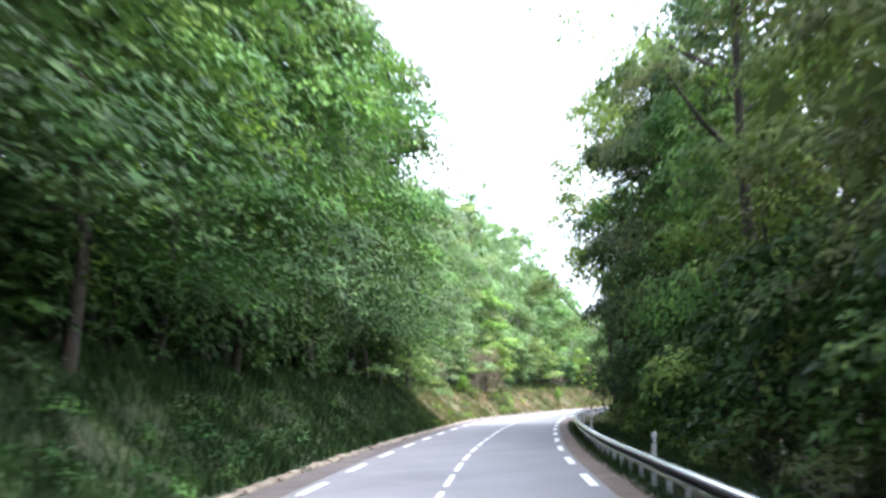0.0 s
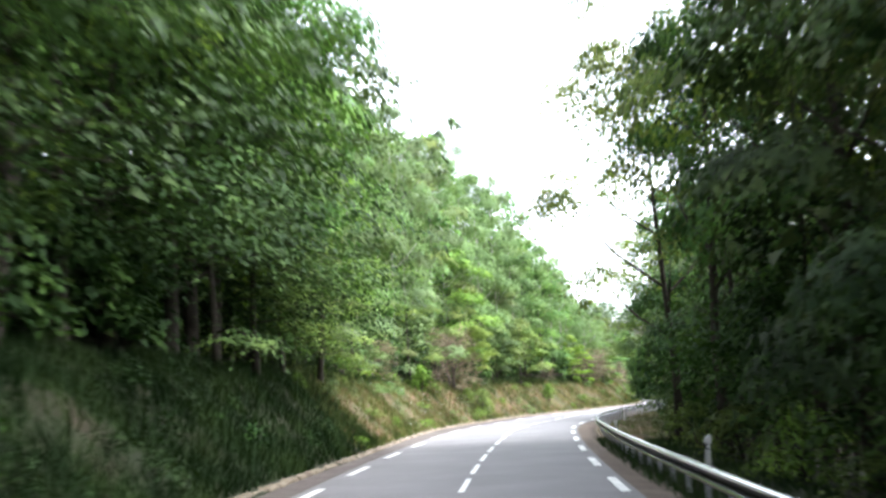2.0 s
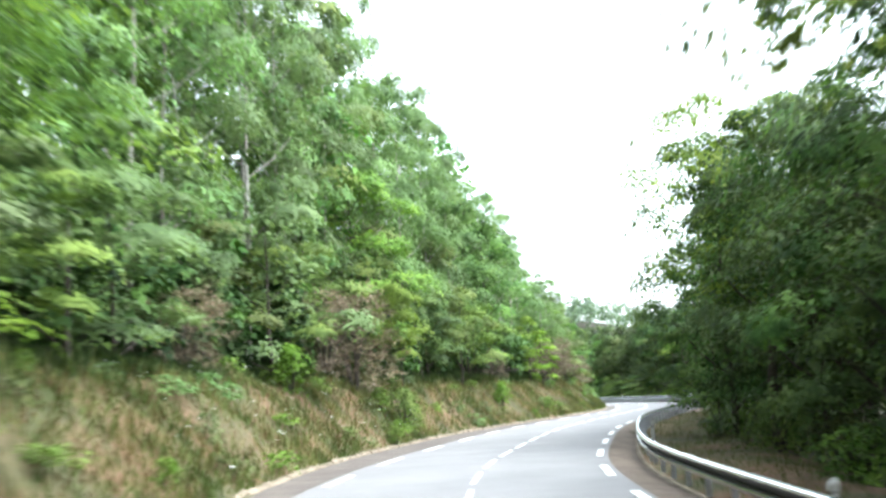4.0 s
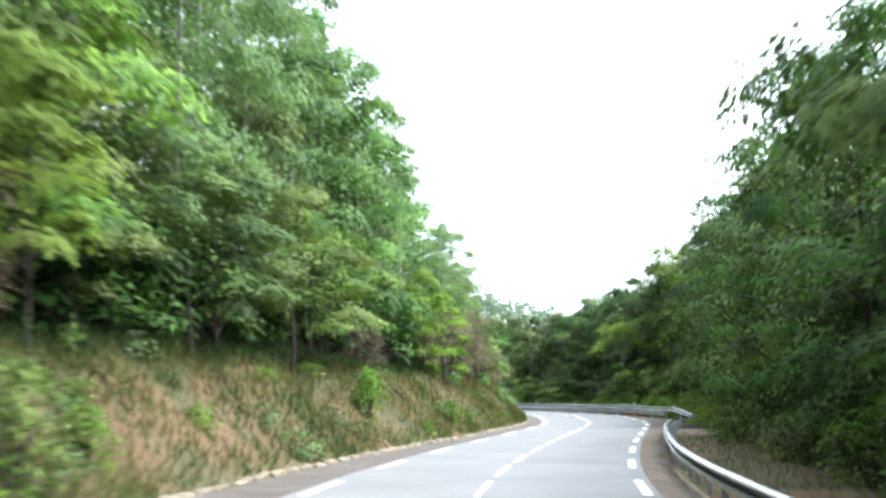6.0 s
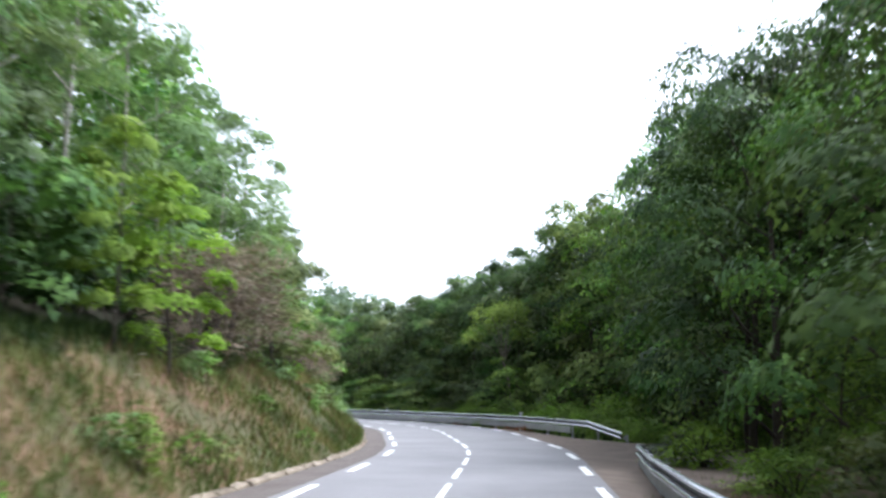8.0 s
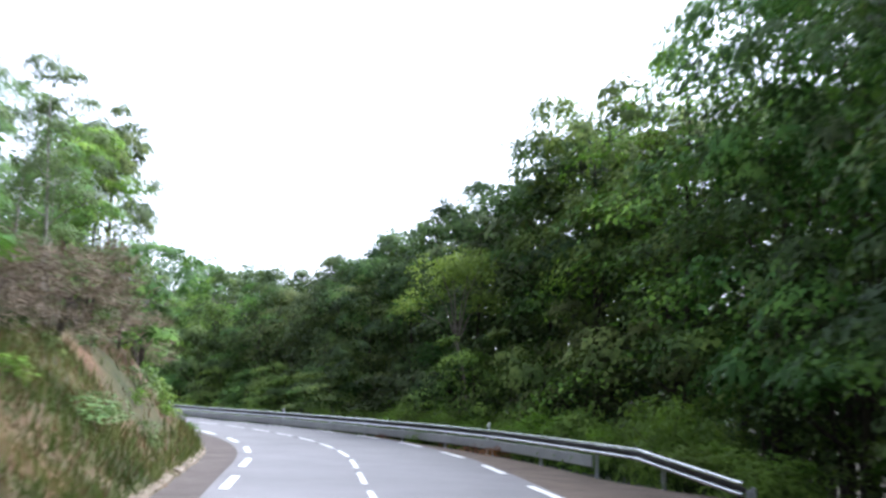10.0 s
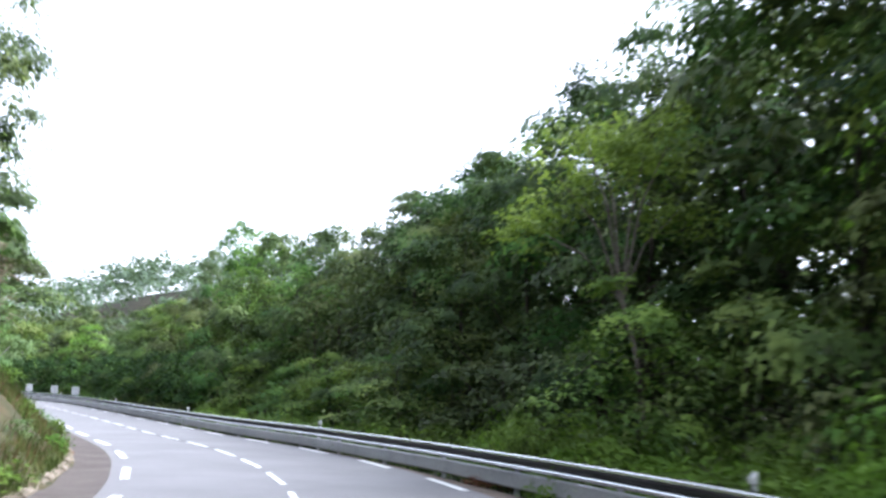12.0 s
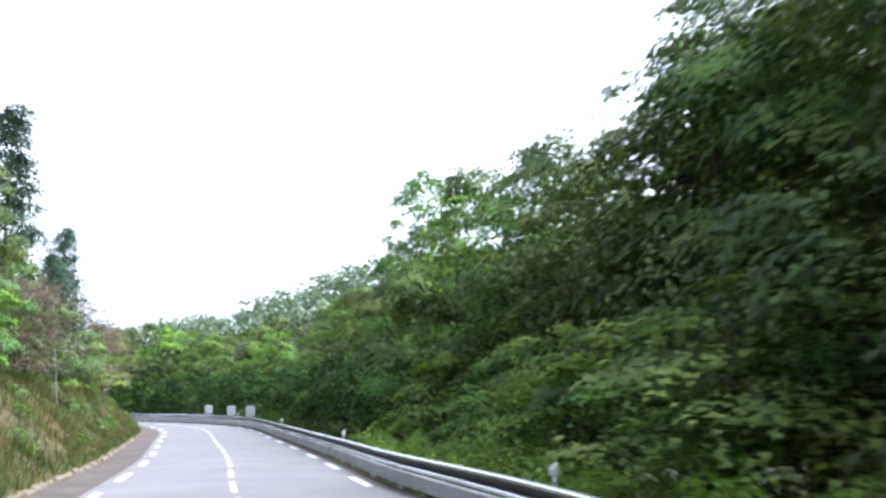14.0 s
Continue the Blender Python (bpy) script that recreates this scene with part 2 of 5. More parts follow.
def rail_near(y):
    return along(y, (0, 4.2), (90, 4.05), (110, 4.05), (127, 4.1), (134, 4.4), (140, 4.9))


def rail_far(y):
    return along(y, (153, 7.3), (158, 6.75), (163, 6.15), (168, 5.65), (177, 4.5), (186, 3.7), (199, 3.5), (215, 3.4))


def right_edge(y):
    """Where the ground beyond the right verge begins to fall."""
    return along(y, (0, 6.2), (60, 6.5), (90, 7.5), (130, 7.0), (138, 11), (152, 12), (160, 9), (175, 7.5), (200, 6))


# ---------------------------------------------------------------- helpers for meshes


def mesh_from(name, verts, faces, mats, smooth=False):
    me = bpy.data.meshes.new(name)
    me.from_pydata([tuple(v) for v in verts], [], faces)
    for m in mats if isinstance(mats, (list, tuple)) else [mats]:
        me.materials.append(m)
    if smooth:
        me.polygons.foreach_set("use_smooth", [True] * len(me.polygons))
    me.update()
    return me


def part(name, me, parent, label=""):
    ob = new(name, me)
    ob.parent = parent
    return tagged(ob, label)


def triangles(name, v, mat):
    """A mesh of loose triangles from an (n, 3, 3) array; with a fourth row, their shading follows that direction."""
    n = len(v)
    v, soft = v[:, :3], v[:, 3:]
    me = bpy.data.meshes.new(name)
    me.vertices.add(n * 3)
    me.vertices.foreach_set("co", np.ascontiguousarray(v, np.float32).ravel())
    me.loops.add(n * 3)
    me.loops.foreach_set("vertex_index", np.arange(n * 3, dtype=np.int32))
    me.polygons.add(n)
    me.polygons.foreach_set("loop_start", np.arange(0, n * 3, 3, dtype=np.int32))
    me.polygons.foreach_set("loop_total", np.full(n, 3, np.int32))
    me.materials.append(mat)
    me.update(calc_edges=True)
    if soft.size:
        me.polygons.foreach_set("use_smooth", np.ones(n, bool))
        soft = soft / (np.linalg.norm(soft, axis=2)[..., None] + 1e-9)
        me.normals_split_custom_set_from_vertices(np.repeat(soft[:, 0], 3, 0).tolist())
    return me


def ribbon(name, y0, y1, offsets, mat, step=1.0):
    """A strip along the road: offsets are (function or number, height) from left to right."""
    ss = np.arange(s_of(y0), s_of(y1), step)
    verts, faces, w = [], [], len(offsets)
    for s in ss:
        y = np.interp(s, STEP, LINE[:, 1])
        for o, z in offsets:
            verts.append(spot(s, o(y) if callable(o) else o, z(y) if callable(z) else z))
    for i in range(len(ss) - 1):
        for j in range(w - 1):
            a = i * w + j
            faces.append((a, a + 1, a + w + 1, a + w))
    return mesh_from(name, verts, faces, mat, True)


def sweep(name, profile, stations, mat, closed=True):
    """A profile (across, up) carried along stations of (place, unit side vector)."""
    verts, faces, w = [], [], len(profile)
    for p, n in stations:
        for a, z in profile:
            verts.append((p[0] + a * n[0], p[1] + a * n[1], p[2] + z))
    for i in range(len(stations) - 1):
        for j in range(w if closed else w - 1):
            a, b = i * w + j, i * w + (j + 1) % w
            faces.append((a, b, b + w, a + w))
    if closed:
        faces.append(tuple(range(w - 1, -1, -1)))
        faces.append(tuple((len(stations) - 1) * w + j for j in range(w)))
    return mesh_from(name, verts, faces, mat)


def tube(path, radii, sides=6):
    """Vertices and faces of a bent tapered tube."""
    verts, faces = [], []
    for i, (p, r) in enumerate(zip(path, radii)):
        d = np.array(path[min(i + 1, len(path) - 1)]) - np.array(path[max(i - 1, 0)])
        d = Vector(d).normalized()
        a = d.orthogonal().normalized()
        b = d.cross(a)
        for k in range(sides):
            t = 2 * math.pi * k / sides
            verts.append(Vector(p) + r * (math.cos(t) * a + math.sin(t) * b))
    for i in range(len(path) - 1):
        for k in range(sides):
            q = i * sides + k
            n = i * sides + (k + 1) % sides
            faces.append((q, n, n + sides, q + sides))
    return verts, faces


def join(pieces):
    verts, faces = [], []
    for v, f in pieces:
        k = len(verts)
        verts += list(v)
        faces += [tuple(i + k for i in g) for g in f]
    return verts, faces


# ---------------------------------------------------------------- ground
def spaced(lo, hi, dense, far):
    a = list(np.arange(lo, hi, dense))
    d, x = dense, hi
    while x < far:
        a.append(x)
        d *= 1.25
        x += d
    d, x = dense, lo
    while x > -far:
        d *= 1.25
        x -= d
        a.insert(0, x)
    return np.array(a)


def offset_of(x, y):
    """Signed distance from the middle of the road (right positive), and the y of the nearest place on it."""
    best, off, yy = np.full(x.shape, 1e9), np.zeros(x.shape), np.zeros(x.shape)
    for i in range(0, len(LINE), 3):
        dx, dy = x - LINE[i, 0], y - LINE[i, 1]
        d = dx * dx + dy * dy
        near = d < best
        best = np.where(near, d, best)
        side = dx * SIDE[i, 0] + dy * SIDE[i, 1]
        off = np.where(near, np.sign(side) * np.sqrt(d), off)
        yy = np.where(near, LINE[i, 1], yy)
    return off, yy


def wave(x, y, k):
    return np.sin(x * k + 1.3) * np.cos(y * k * 1.17 + 0.4) + 0.5 * np.sin(x * k * 2.3 - y * k * 1.9)


def height(x, y):
    o, yy = offset_of(x, y)
    lift = rise(yy)
    kerb = -left_kerb(yy)
    d = -o - kerb
    bank = np.interp(d, [0, 0.25, 0.6, 1.4, 2.4, 3.4, 5, 9, 16, 30, 60, 140, 400, 2500], [0.0, 0.1, 0.35, 1.1, 2.2, 2.8, 3.3, 5.0, 8.0, 13.5, 21, 30, 36, 40])
    steep = np.clip(1 - np.abs(yy - 168) / 22, 0, 1)
    bank = bank * (1 + 0.25 * steep * np.clip(d, 0, 1))
    bank = bank + np.clip(d, 0, 1.5) * 0.11 * wave(x, y, 0.9) + np.clip(d - 3, 0, 10) * 0.09 * wave(x, y, 0.21)
    e = o - right_edge(yy)
    fall = np.interp(e, [0, 3, 10, 25, 60, 140, 300, 2500], [0, -0.6, -1.8, -2.8, -4, -3, 4, 20])
    verge = np.interp(o, [2.9, 3.6, 4.4, 5.5], [-0.06, -0.1, -0.2, -0.22]) + 0.03 * wave(x, y, 1.1) * (o > 3.6)
    z = np.where(d > 0, bank, np.where(o > 2.5, verge + np.where(e > 0, fall, 0), -0.25))
    # far wooded ridge beyond the last bend
    ridge = 29 * np.exp(-((x - 66) / 78) ** 2 - ((y - 392) / 62) ** 2)
    slope = 28 * np.clip((x - 72) / 70, 0, 1) * np.clip((285 - y) / 45, 0, 1) * np.clip((y + 120) / 80, 0, 1)
    return z + lift + slope + ridge * np.clip((y - 305) / 50, 0, 1), o, yy


xs, ys = spaced(-14, 60, 0.85, 2600), spaced(-8, 262, 1.1, 2600)
gx, gy = np.meshgrid(xs, ys)
gz, go, gyy = height(gx, gy)
nx = len(xs)
gi = np.arange(gx.size).reshape(gx.shape)
quads = np.stack([gi[:-1, :-1], gi[:-1, 1:], gi[1:, 1:], gi[1:, :-1]], -1).reshape(-1, 4)
me = mesh_from("ground", np.c_[gx.ravel(), gy.ravel(), gz.ravel()], quads.tolist(), [EARTH, LITTER, SHADED_EARTH], True)
qo, qy = go.ravel()[quads].mean(1), gyy.ravel()[quads].mean(1)
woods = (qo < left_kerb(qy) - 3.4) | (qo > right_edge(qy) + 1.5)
# strips that get the earth with shade in its colour
shade_toned = ~woods & ((qy + 3 * wave(qo, qy, 0.7) < 64) | ((qo > 0) & ((qy < 66) | (qy > 150))))
me.polygons.foreach_set("material_index", np.where(woods, 1, np.where(shade_toned, 2, 0)).astype(np.int32))
ground = tagged(new("ground", me), "grassy earth bank and forest floor along the road", "ground", kind="structure")

# ---------------------------------------------------------------- road
Y0, Y1 = -48, 299
road_me = ribbon("road", Y0, Y1, [(lambda y: left_line(y) - 0.32, 0.0), (-1.4, 0.012), (0, 0.018), (1.5, 0.012), (lambda y: right_line(y) + 0.22, 0.0)], ASPHALT)
road = tagged(new("road", road_me), "smooth grey asphalt country road curving through woods", "road", kind="structure")
tagged(new("gutter", ribbon("gutter", Y0, Y1, [(left_kerb, 0.0), (lambda y: (left_line(y) - 0.32 + left_kerb(y)) / 2, -0.025), (lambda y: left_line(y) - 0.32, 0.0)], GUTTER)),
             "brown worn gutter strip between asphalt and kerb", "gutter", kind="structure")
tagged(new("shoulder", ribbon("shoulder", Y0, Y1, [(lambda y: right_line(y) + 0.22, 0.0), (lambda y: right_line(y) + 0.6, -0.03),
             (lambda y: min(right_line(y) + along(y, (0, 1.0), (132, 1.0), (140, 4.5), (151, 5.0), (158, 2.6), (170, 1.6), (185, 0.6), (200, 0.45)), 9.5), -0.11),
             (lambda y: min(right_line(y) + along(y, (0, 1.3), (132, 1.3), (140, 7.0), (151, 7.5), (158, 3.2), (170, 2.0), (185, 0.8), (200, 0.6)), 12.0), -0.24)], DIRT)),
             "reddish brown dirt and gravel shoulder beside the asphalt", "shoulder", kind="structure")


def dash_mesh(length, width):
    v, f = [], []
    n = 3
    for i in range(n + 1):
        for a in (-width / 2, width / 2):
            v.append((a, length * (i / n - 0.5), 0.004))
    for i in range(n + 1):
        for a in (-width / 2, width / 2):
            v.append((a, length * (i / n - 0.5), -0.004))
    k = 2 * (n + 1)
    for i in range(n):
        f.append((2 * i, 2 * i + 1, 2 * i + 3, 2 * i + 2))
        f.append((2 * i, 2 * i + 2, k + 2 * i + 2, k + 2 * i))
        f.append((2 * i + 1, k + 2 * i + 1, k + 2 * i + 3, 2 * i + 3))
    f += [(0, k, k + 1, 1), (2 * n, 2 * n + 1, k + 2 * n + 1, k + 2 * n)]
    return mesh_from("dash", v, f, PAINT)


EDGE_DASH, MID_DASH = dash_mesh(3.0, 0.175), dash_mesh(3.0, 0.115)


def dashes(name, me, period, phases, offset, z, y1=292):
    """Painted dashes laid by the length of their own line; phases: (metres along, metres by which the first end is shifted)."""
    side = [offset(y) if callable(offset) else offset for y in LINE[:, 1]]
    p = LINE + SIDE * np.array(side)[:, None]
    run = np.r_[0, np.cumsum(np.hypot(*np.diff(p, axis=0).T))]
    k = 2
    while True:
        a = k * period
        a += along(a, *phases)
        s = float(np.interp(a + 1.5, run, STEP))
        y = np.interp(s, STEP, LINE[:, 1])
        if y > y1:
            break
        ob = part(name, me, road)
        q = spot(s, offset(y) if callable(offset) else offset, z)
        q2 = spot(s + 0.5, offset(y) if callable(offset) else offset, z)
        ob.matrix_basis = pose(*q, 0, 0, math.degrees(math.atan2(-(q2[0] - q[0]), q2[1] - q[1])))
        k += 1


dashes("edge_dash", EDGE_DASH, 6.5, [(50, 5.2), (77, 5.3), (90, 5.9), (120, 6.5), (145, 6.45), (172, 7.95), (197, 5.6), (240, 5.5)], left_line, 0.012)
dashes("edge_dash", EDGE_DASH, 6.5, [(50, 4.9), (150, 5.0), (173, 4.6), (200, 4.1), (215, 3.4), (245, 2.3)], right_line, 0.012)
dashes("centre_dash", MID_DASH, 4.333, [(70, 3.73), (145, 5.76), (175, 7.36), (205, 8.8), (242, 11.0)], 0.0, 0.026)

# kerb stones
kerb = tagged(new("kerb"), "pale worn stone kerb along the foot of the bank", "kerb", kind="structure")
rng = np.random.default_rng(3)


def kerb_stone(k):
    r = np.random.default_rng(k)
    prof = [(-0.16, -0.12), (-0.16, 0.06), (-0.12, 0.1), (0.0, 0.09), (0.07, 0.04), (0.09, -0.12)]
    st = []
    for y in (-0.497, -0.47, -0.15, 0.2, 0.47, 0.497):
        st.append(((r.normal(0, 0.012), y, r.normal(0, 0.012) - (0.012 if abs(y) > 0.48 else 0)), (1, 0)))
    return sweep("kerb_stone", prof, st, KERB)


STONES = [kerb_stone(k) for k in range(5)]
s = s_of(-6)
while s < s_of(268):
    y = np.interp(s, STEP, LINE[:, 1])
    ob = part("kerb_stone", STONES[int(rng.integers(5))], kerb)
    ob.matrix_basis = pose(*spot(s, left_kerb(y) - 0.08 + rng.normal(0, 0.02), rng.normal(-0.01, 0.012)), 0, 0, heading(s) + rng.normal(0, 1.0))
    s += 1.0 if y < 262 else 1.2

# ---------------------------------------------------------------- guardrails
W_BEAM = [(0.02, 0.0), (0.055, 0.008), (0.08, 0.03), (0.085, 0.07), (0.075, 0.092), (0.02, 0.118), (0.0, 0.135), (0.0, 0.175), (0.02, 0.192), (0.075, 0.218), (0.085, 0.24), (0.08, 0.28), (0.055, 0.302), (0.02, 0.31)]
W_BEAM = [(-a * 1.3, z) for a, z in W_BEAM] + [(-a + 0.012, z) for a, z in reversed(W_BEAM)]


def rail_path(ys, off, base):
    out = []
    for s in np.arange(s_of(ys[0]), s_of(ys[1]), 1.0):
        y = np.interp(s, STEP, LINE[:, 1])
        out.append((spot(s, float(off(y)), base(y)), (np.interp(s, STEP, SIDE[:, 0]), np.interp(s, STEP, SIDE[:, 1]))))
    return out


def box(sx, sy, sz, mat, bevel=0.006):
    bm = bmesh.new()
    bmesh.ops.create_cube(bm, size=1.0, matrix=Matrix.Diagonal((sx, sy, sz, 1)))
    if bevel:
        bmesh.ops.bevel(bm, geom=bm.edges[:], offset=bevel, segments=1, affect="EDGES")
    me = bpy.data.meshes.new("box")
    bm.to_mesh(me)
    bm.free()
    me.materials.append(mat)
    return me


POST_ME, BLOCK_ME = box(0.1, 0.055, 1.2, PLATE), box(0.12, 0.09, 0.16, PLATE)


def post_at(parent, p, n, top):
    turn = math.degrees(math.atan2(n[1], n[0]))
    ob = part("post", POST_ME, parent)
    ob.matrix_basis = pose(p[0] + 0.15 * n[0], p[1] + 0.15 * n[1], p[2] + top - 0.7, 0, 0, turn)
    part("spacer", BLOCK_ME, ob).matrix_basis = pose(-0.085, 0, 0.46)


def guardrail(label, ys, off, base, every, droop=None, plates=None, curl=0):
    """A W-beam rail in four-metre lengths on posts. base: height of the beam's lower edge."""
    g = tagged(new("guardrail"), label, "guardrail", "guardrails along the road")
    path = rail_path(ys, off, base)
    if droop:
        path = [((p[0], p[1], p[2] - droop(i, len(path))), n) for i, (p, n) in enumerate(path)]
    if curl:
        (p, n), turn, h = path[-1], 0.0, heading(s_of(path[-1][0][1]))
        p, step = np.array(p, float), 0.35
        for k in range(curl):
            turn += 0.3
            a = radians(h) - turn
            p = p + [-math.sin(a) * step, math.cos(a) * step, -0.012]
            path.append((tuple(p), (math.cos(a), math.sin(a))))
    for i in range(0, len(path) - 1, 4):
        st = [((p[0] + 0.006 * ((i // 4) % 2) * n[0], p[1] + 0.006 * ((i // 4) % 2) * n[1], p[2]), n) for p, n in path[i:i + 5]]
        if len(st) > 1:
            me = sweep("beam", W_BEAM, st, [STEEL, GRIME_SHADE])
            # groove faces between the two ridges are coloured dark for shade and grime
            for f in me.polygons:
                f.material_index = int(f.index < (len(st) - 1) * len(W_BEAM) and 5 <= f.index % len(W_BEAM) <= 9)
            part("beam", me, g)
    for i in range(0, len(path) - curl, every):
        post_at(g, *path[i], 0.31)
    if plates:
        flat = [(0.0, 0.0), (-0.05, 0.03), (-0.05, 0.3), (0.0, 0.33), (0.012, 0.33), (0.0, 0.3), (0.0, 0.03), (0.012, 0.0)]
        k = next(i for i, (p, n) in enumerate(path) if p[1] > plates)
        for i in range(k, len(path) - 1, 4):
            st = [((p[0] + 0.05 * n[0], p[1] + 0.05 * n[1], p[2] - 0.39), n) for p, n in path[i:i + 5]]
            st[0] = ((st[0][0][0] * 0.99 + st[1][0][0] * 0.01, st[0][0][1] * 0.99 + st[1][0][1] * 0.01, st[0][0][2]), st[0][1])
            if len(st) > 1:
                part("lower_plate", sweep("lower_plate", flat, st, PLATE), g, "grey weathered steel lower plate")
    return path


guardrail("galvanised steel guardrail on posts along the inside bend", (-24, 139), rail_near, lambda y: 0.21, 2, plates=112, curl=8)
guardrail("galvanised steel guardrail with grey lower plates round the outer bend", (153, 296), rail_far, lambda y: float(along(y, (150, 0.4), (170, 0.43), (200, 0.43))), 4,
          lambda i, n: max(0, 5 - i) * 0.075, 158.5)
# concrete footing strip below the first rail
foot = tagged(new("footing", ribbon("footing", 70, 112, [(lambda y: rail_near(y) - 0.16, -0.3), (lambda y: rail_near(y) - 0.16, -0.1), (lambda y: rail_near(y) - 0.02, -0.1), (lambda y: rail_near(y) - 0.02, -0.3)], KERB)),
              "low pale concrete strip under the guardrail", "footing", kind="structure")


# ---------------------------------------------------------------- delineators and signs
def delineator():
    d = tagged(new("delineator"), "white roadside delineator post with dark reflector band", "delineator", "delineators behind the guardrail")

    def ring(r, z, slant=0.0):
        return [(r * math.cos(k * math.pi / 5), 0.75 * r * math.sin(k * math.pi / 5), z + slant * math.cos(k * math.pi / 5)) for k in range(10)]

    def drum(rings):
        v = [p for q in rings for p in q]
        f = [(i * 10 + k, i * 10 + (k + 1) % 10, i * 10 + 10 + (k + 1) % 10, i * 10 + 10 + k) for i in range(len(rings) - 1) for k in range(10)]
        return v, f + [tuple(range(9, -1, -1)), tuple(range(len(v) - 10, len(v)))]

    pole = part("post", mesh_from("post", *drum([ring(0.062, -0.35), ring(0.058, 0.8)]), WHITE), d)
    band = part("band", mesh_from("band", *drum([ring(0.05, 0.79), ring(0.05, 0.92)]), GRIME_SHADE), pole, "dark grey band")
    v, f = drum([[(x, y * 0.2, z) for x, y, z in ring(0.03, 0.82)], [(x, y * 0.2, z) for x, y, z in ring(0.03, 0.9)]])
    part("reflector", mesh_from("reflector", v, f, PAINT), pole, "pale reflector").matrix_basis = pose(0, -0.04, 0)
    part("cap", mesh_from("cap", *drum([ring(0.066, 0.91), ring(0.07, 1.0, 0.02), ring(0.05, 1.05, 0.035)]), WHITE), d, "slanted white cap")
    return d


first = delineator()
places = [(24, rail_near), (47.5, rail_near), (70.0, rail_near), (95.5, rail_near), (169.2, rail_far), (191.0, rail_far), (212, rail_far), (235, rail_far), (257, rail_far), (277, rail_far)]
for i, (y, off) in enumerate(places):
    s = s_of(y)
    m = pose(*spot(s, float(off(y)) + (0.45 if y < 100 else 0.3), -0.5 if 60 < y < 100 else -0.2 if y < 60 else -0.12), 0, 3, heading(s) + 8)
    if i:
        copy_thing(first, m)
    else:
        first.matrix_basis = m


def sign_back():
    g = tagged(new("chevron_sign"), "back of a square grey road sign on a steel post", "road sign", "signs seen from behind at the bend")
    bm = bmesh.new()
    bmesh.ops.create_cube(bm, size=1.0, matrix=Matrix.Translation((0, 0, 1.25)) @ Matrix.Diagonal((0.62, 0.02, 0.72, 1)))
    bmesh.ops.bevel(bm, geom=[e for e in bm.edges if abs(e.verts[0].co.y - e.verts[1].co.y) > 0.01], offset=0.04, segments=3, affect="EDGES")
    me = bpy.data.meshes.new("panel")
    bm.to_mesh(me)
    bm.free()
    me.materials.append(GREYBACK)
    panel = part("panel", me, g)
    for z in (1.08, 1.42):
        ob = part("bracket", box(0.5, 0.03, 0.05, PLATE), panel)
        ob.matrix_basis = pose(0, -0.028, z)
    ob = part("post", box(0.06, 0.06, 1.9, PLATE), g)
    ob.matrix_basis = pose(0, -0.075, 0.6)
    return g


sign = sign_back()
for i, (x, y) in enumerate([(30.3, 253.0), (28.2, 259.0), (25.4, 266.5)]):
    o, yy = offset_of(np.array([x]), np.array([y]))
    m = pose(x, y, float(rise(y)) - 0.1, 0, 0, 8 + 6 * i)
    if i:
        copy_thing(sign, m)
    else:
        sign.matrix_basis = m


# ---------------------------------------------------------------- trees
def leaves_on(rng, pos, out, count, length, width, size, droop, tilt, slim=0.55):
    """Sprays of triangular leaves: pos and out are (n, 3); returns (n * count, 3, 3)."""
    n = len(pos)
    up = np.array([0, 0, 1.0])
    e1 = out / (np.linalg.norm(out, axis=1)[:, None] + 1e-9)
    e2 = np.cross(up, e1)
    e2 /= np.linalg.norm(e2, axis=1)[:, None] + 1e-9
    a = rng.random((n, count)) ** 0.8
    b = rng.normal(0, 0.33, (n, count)) * (1.15 - a * 0.75)
    L = length * rng.uniform(0.7, 1.3, (n, 1))
    p = pos[:, None] + e1[:, None] * (a * L)[..., None] + e2[:, None] * (b * width)[..., None]
    p[..., 2] += -droop * a * a * L + rng.normal(0, 0.07 * length, (n, count))
    t = e1[:, None] * 0.6 + e2[:, None] * np.sign(b)[..., None] * rng.uniform(0.2, 1, (n, count))[..., None] + rng.normal(0, 0.35, (n, count, 3))
    t[..., 2] -= 0.12 + droop * 0.2
    t /= np.linalg.norm(t, axis=2)[..., None]
    nrm = up + rng.normal(0, tilt, (n, count, 3)) + e1[:, None] * 0.25
    w = np.cross(nrm, t)
    w /= np.linalg.norm(w, axis=2)[..., None] + 1e-9
    sz = size * rng.uniform(0.65, 1.35, (n, count, 1))
    tri = np.stack([p - w * sz * slim / 2, p + w * sz * slim / 2, p + t * sz], 2)
    return tri.reshape(-1, 3, 3)


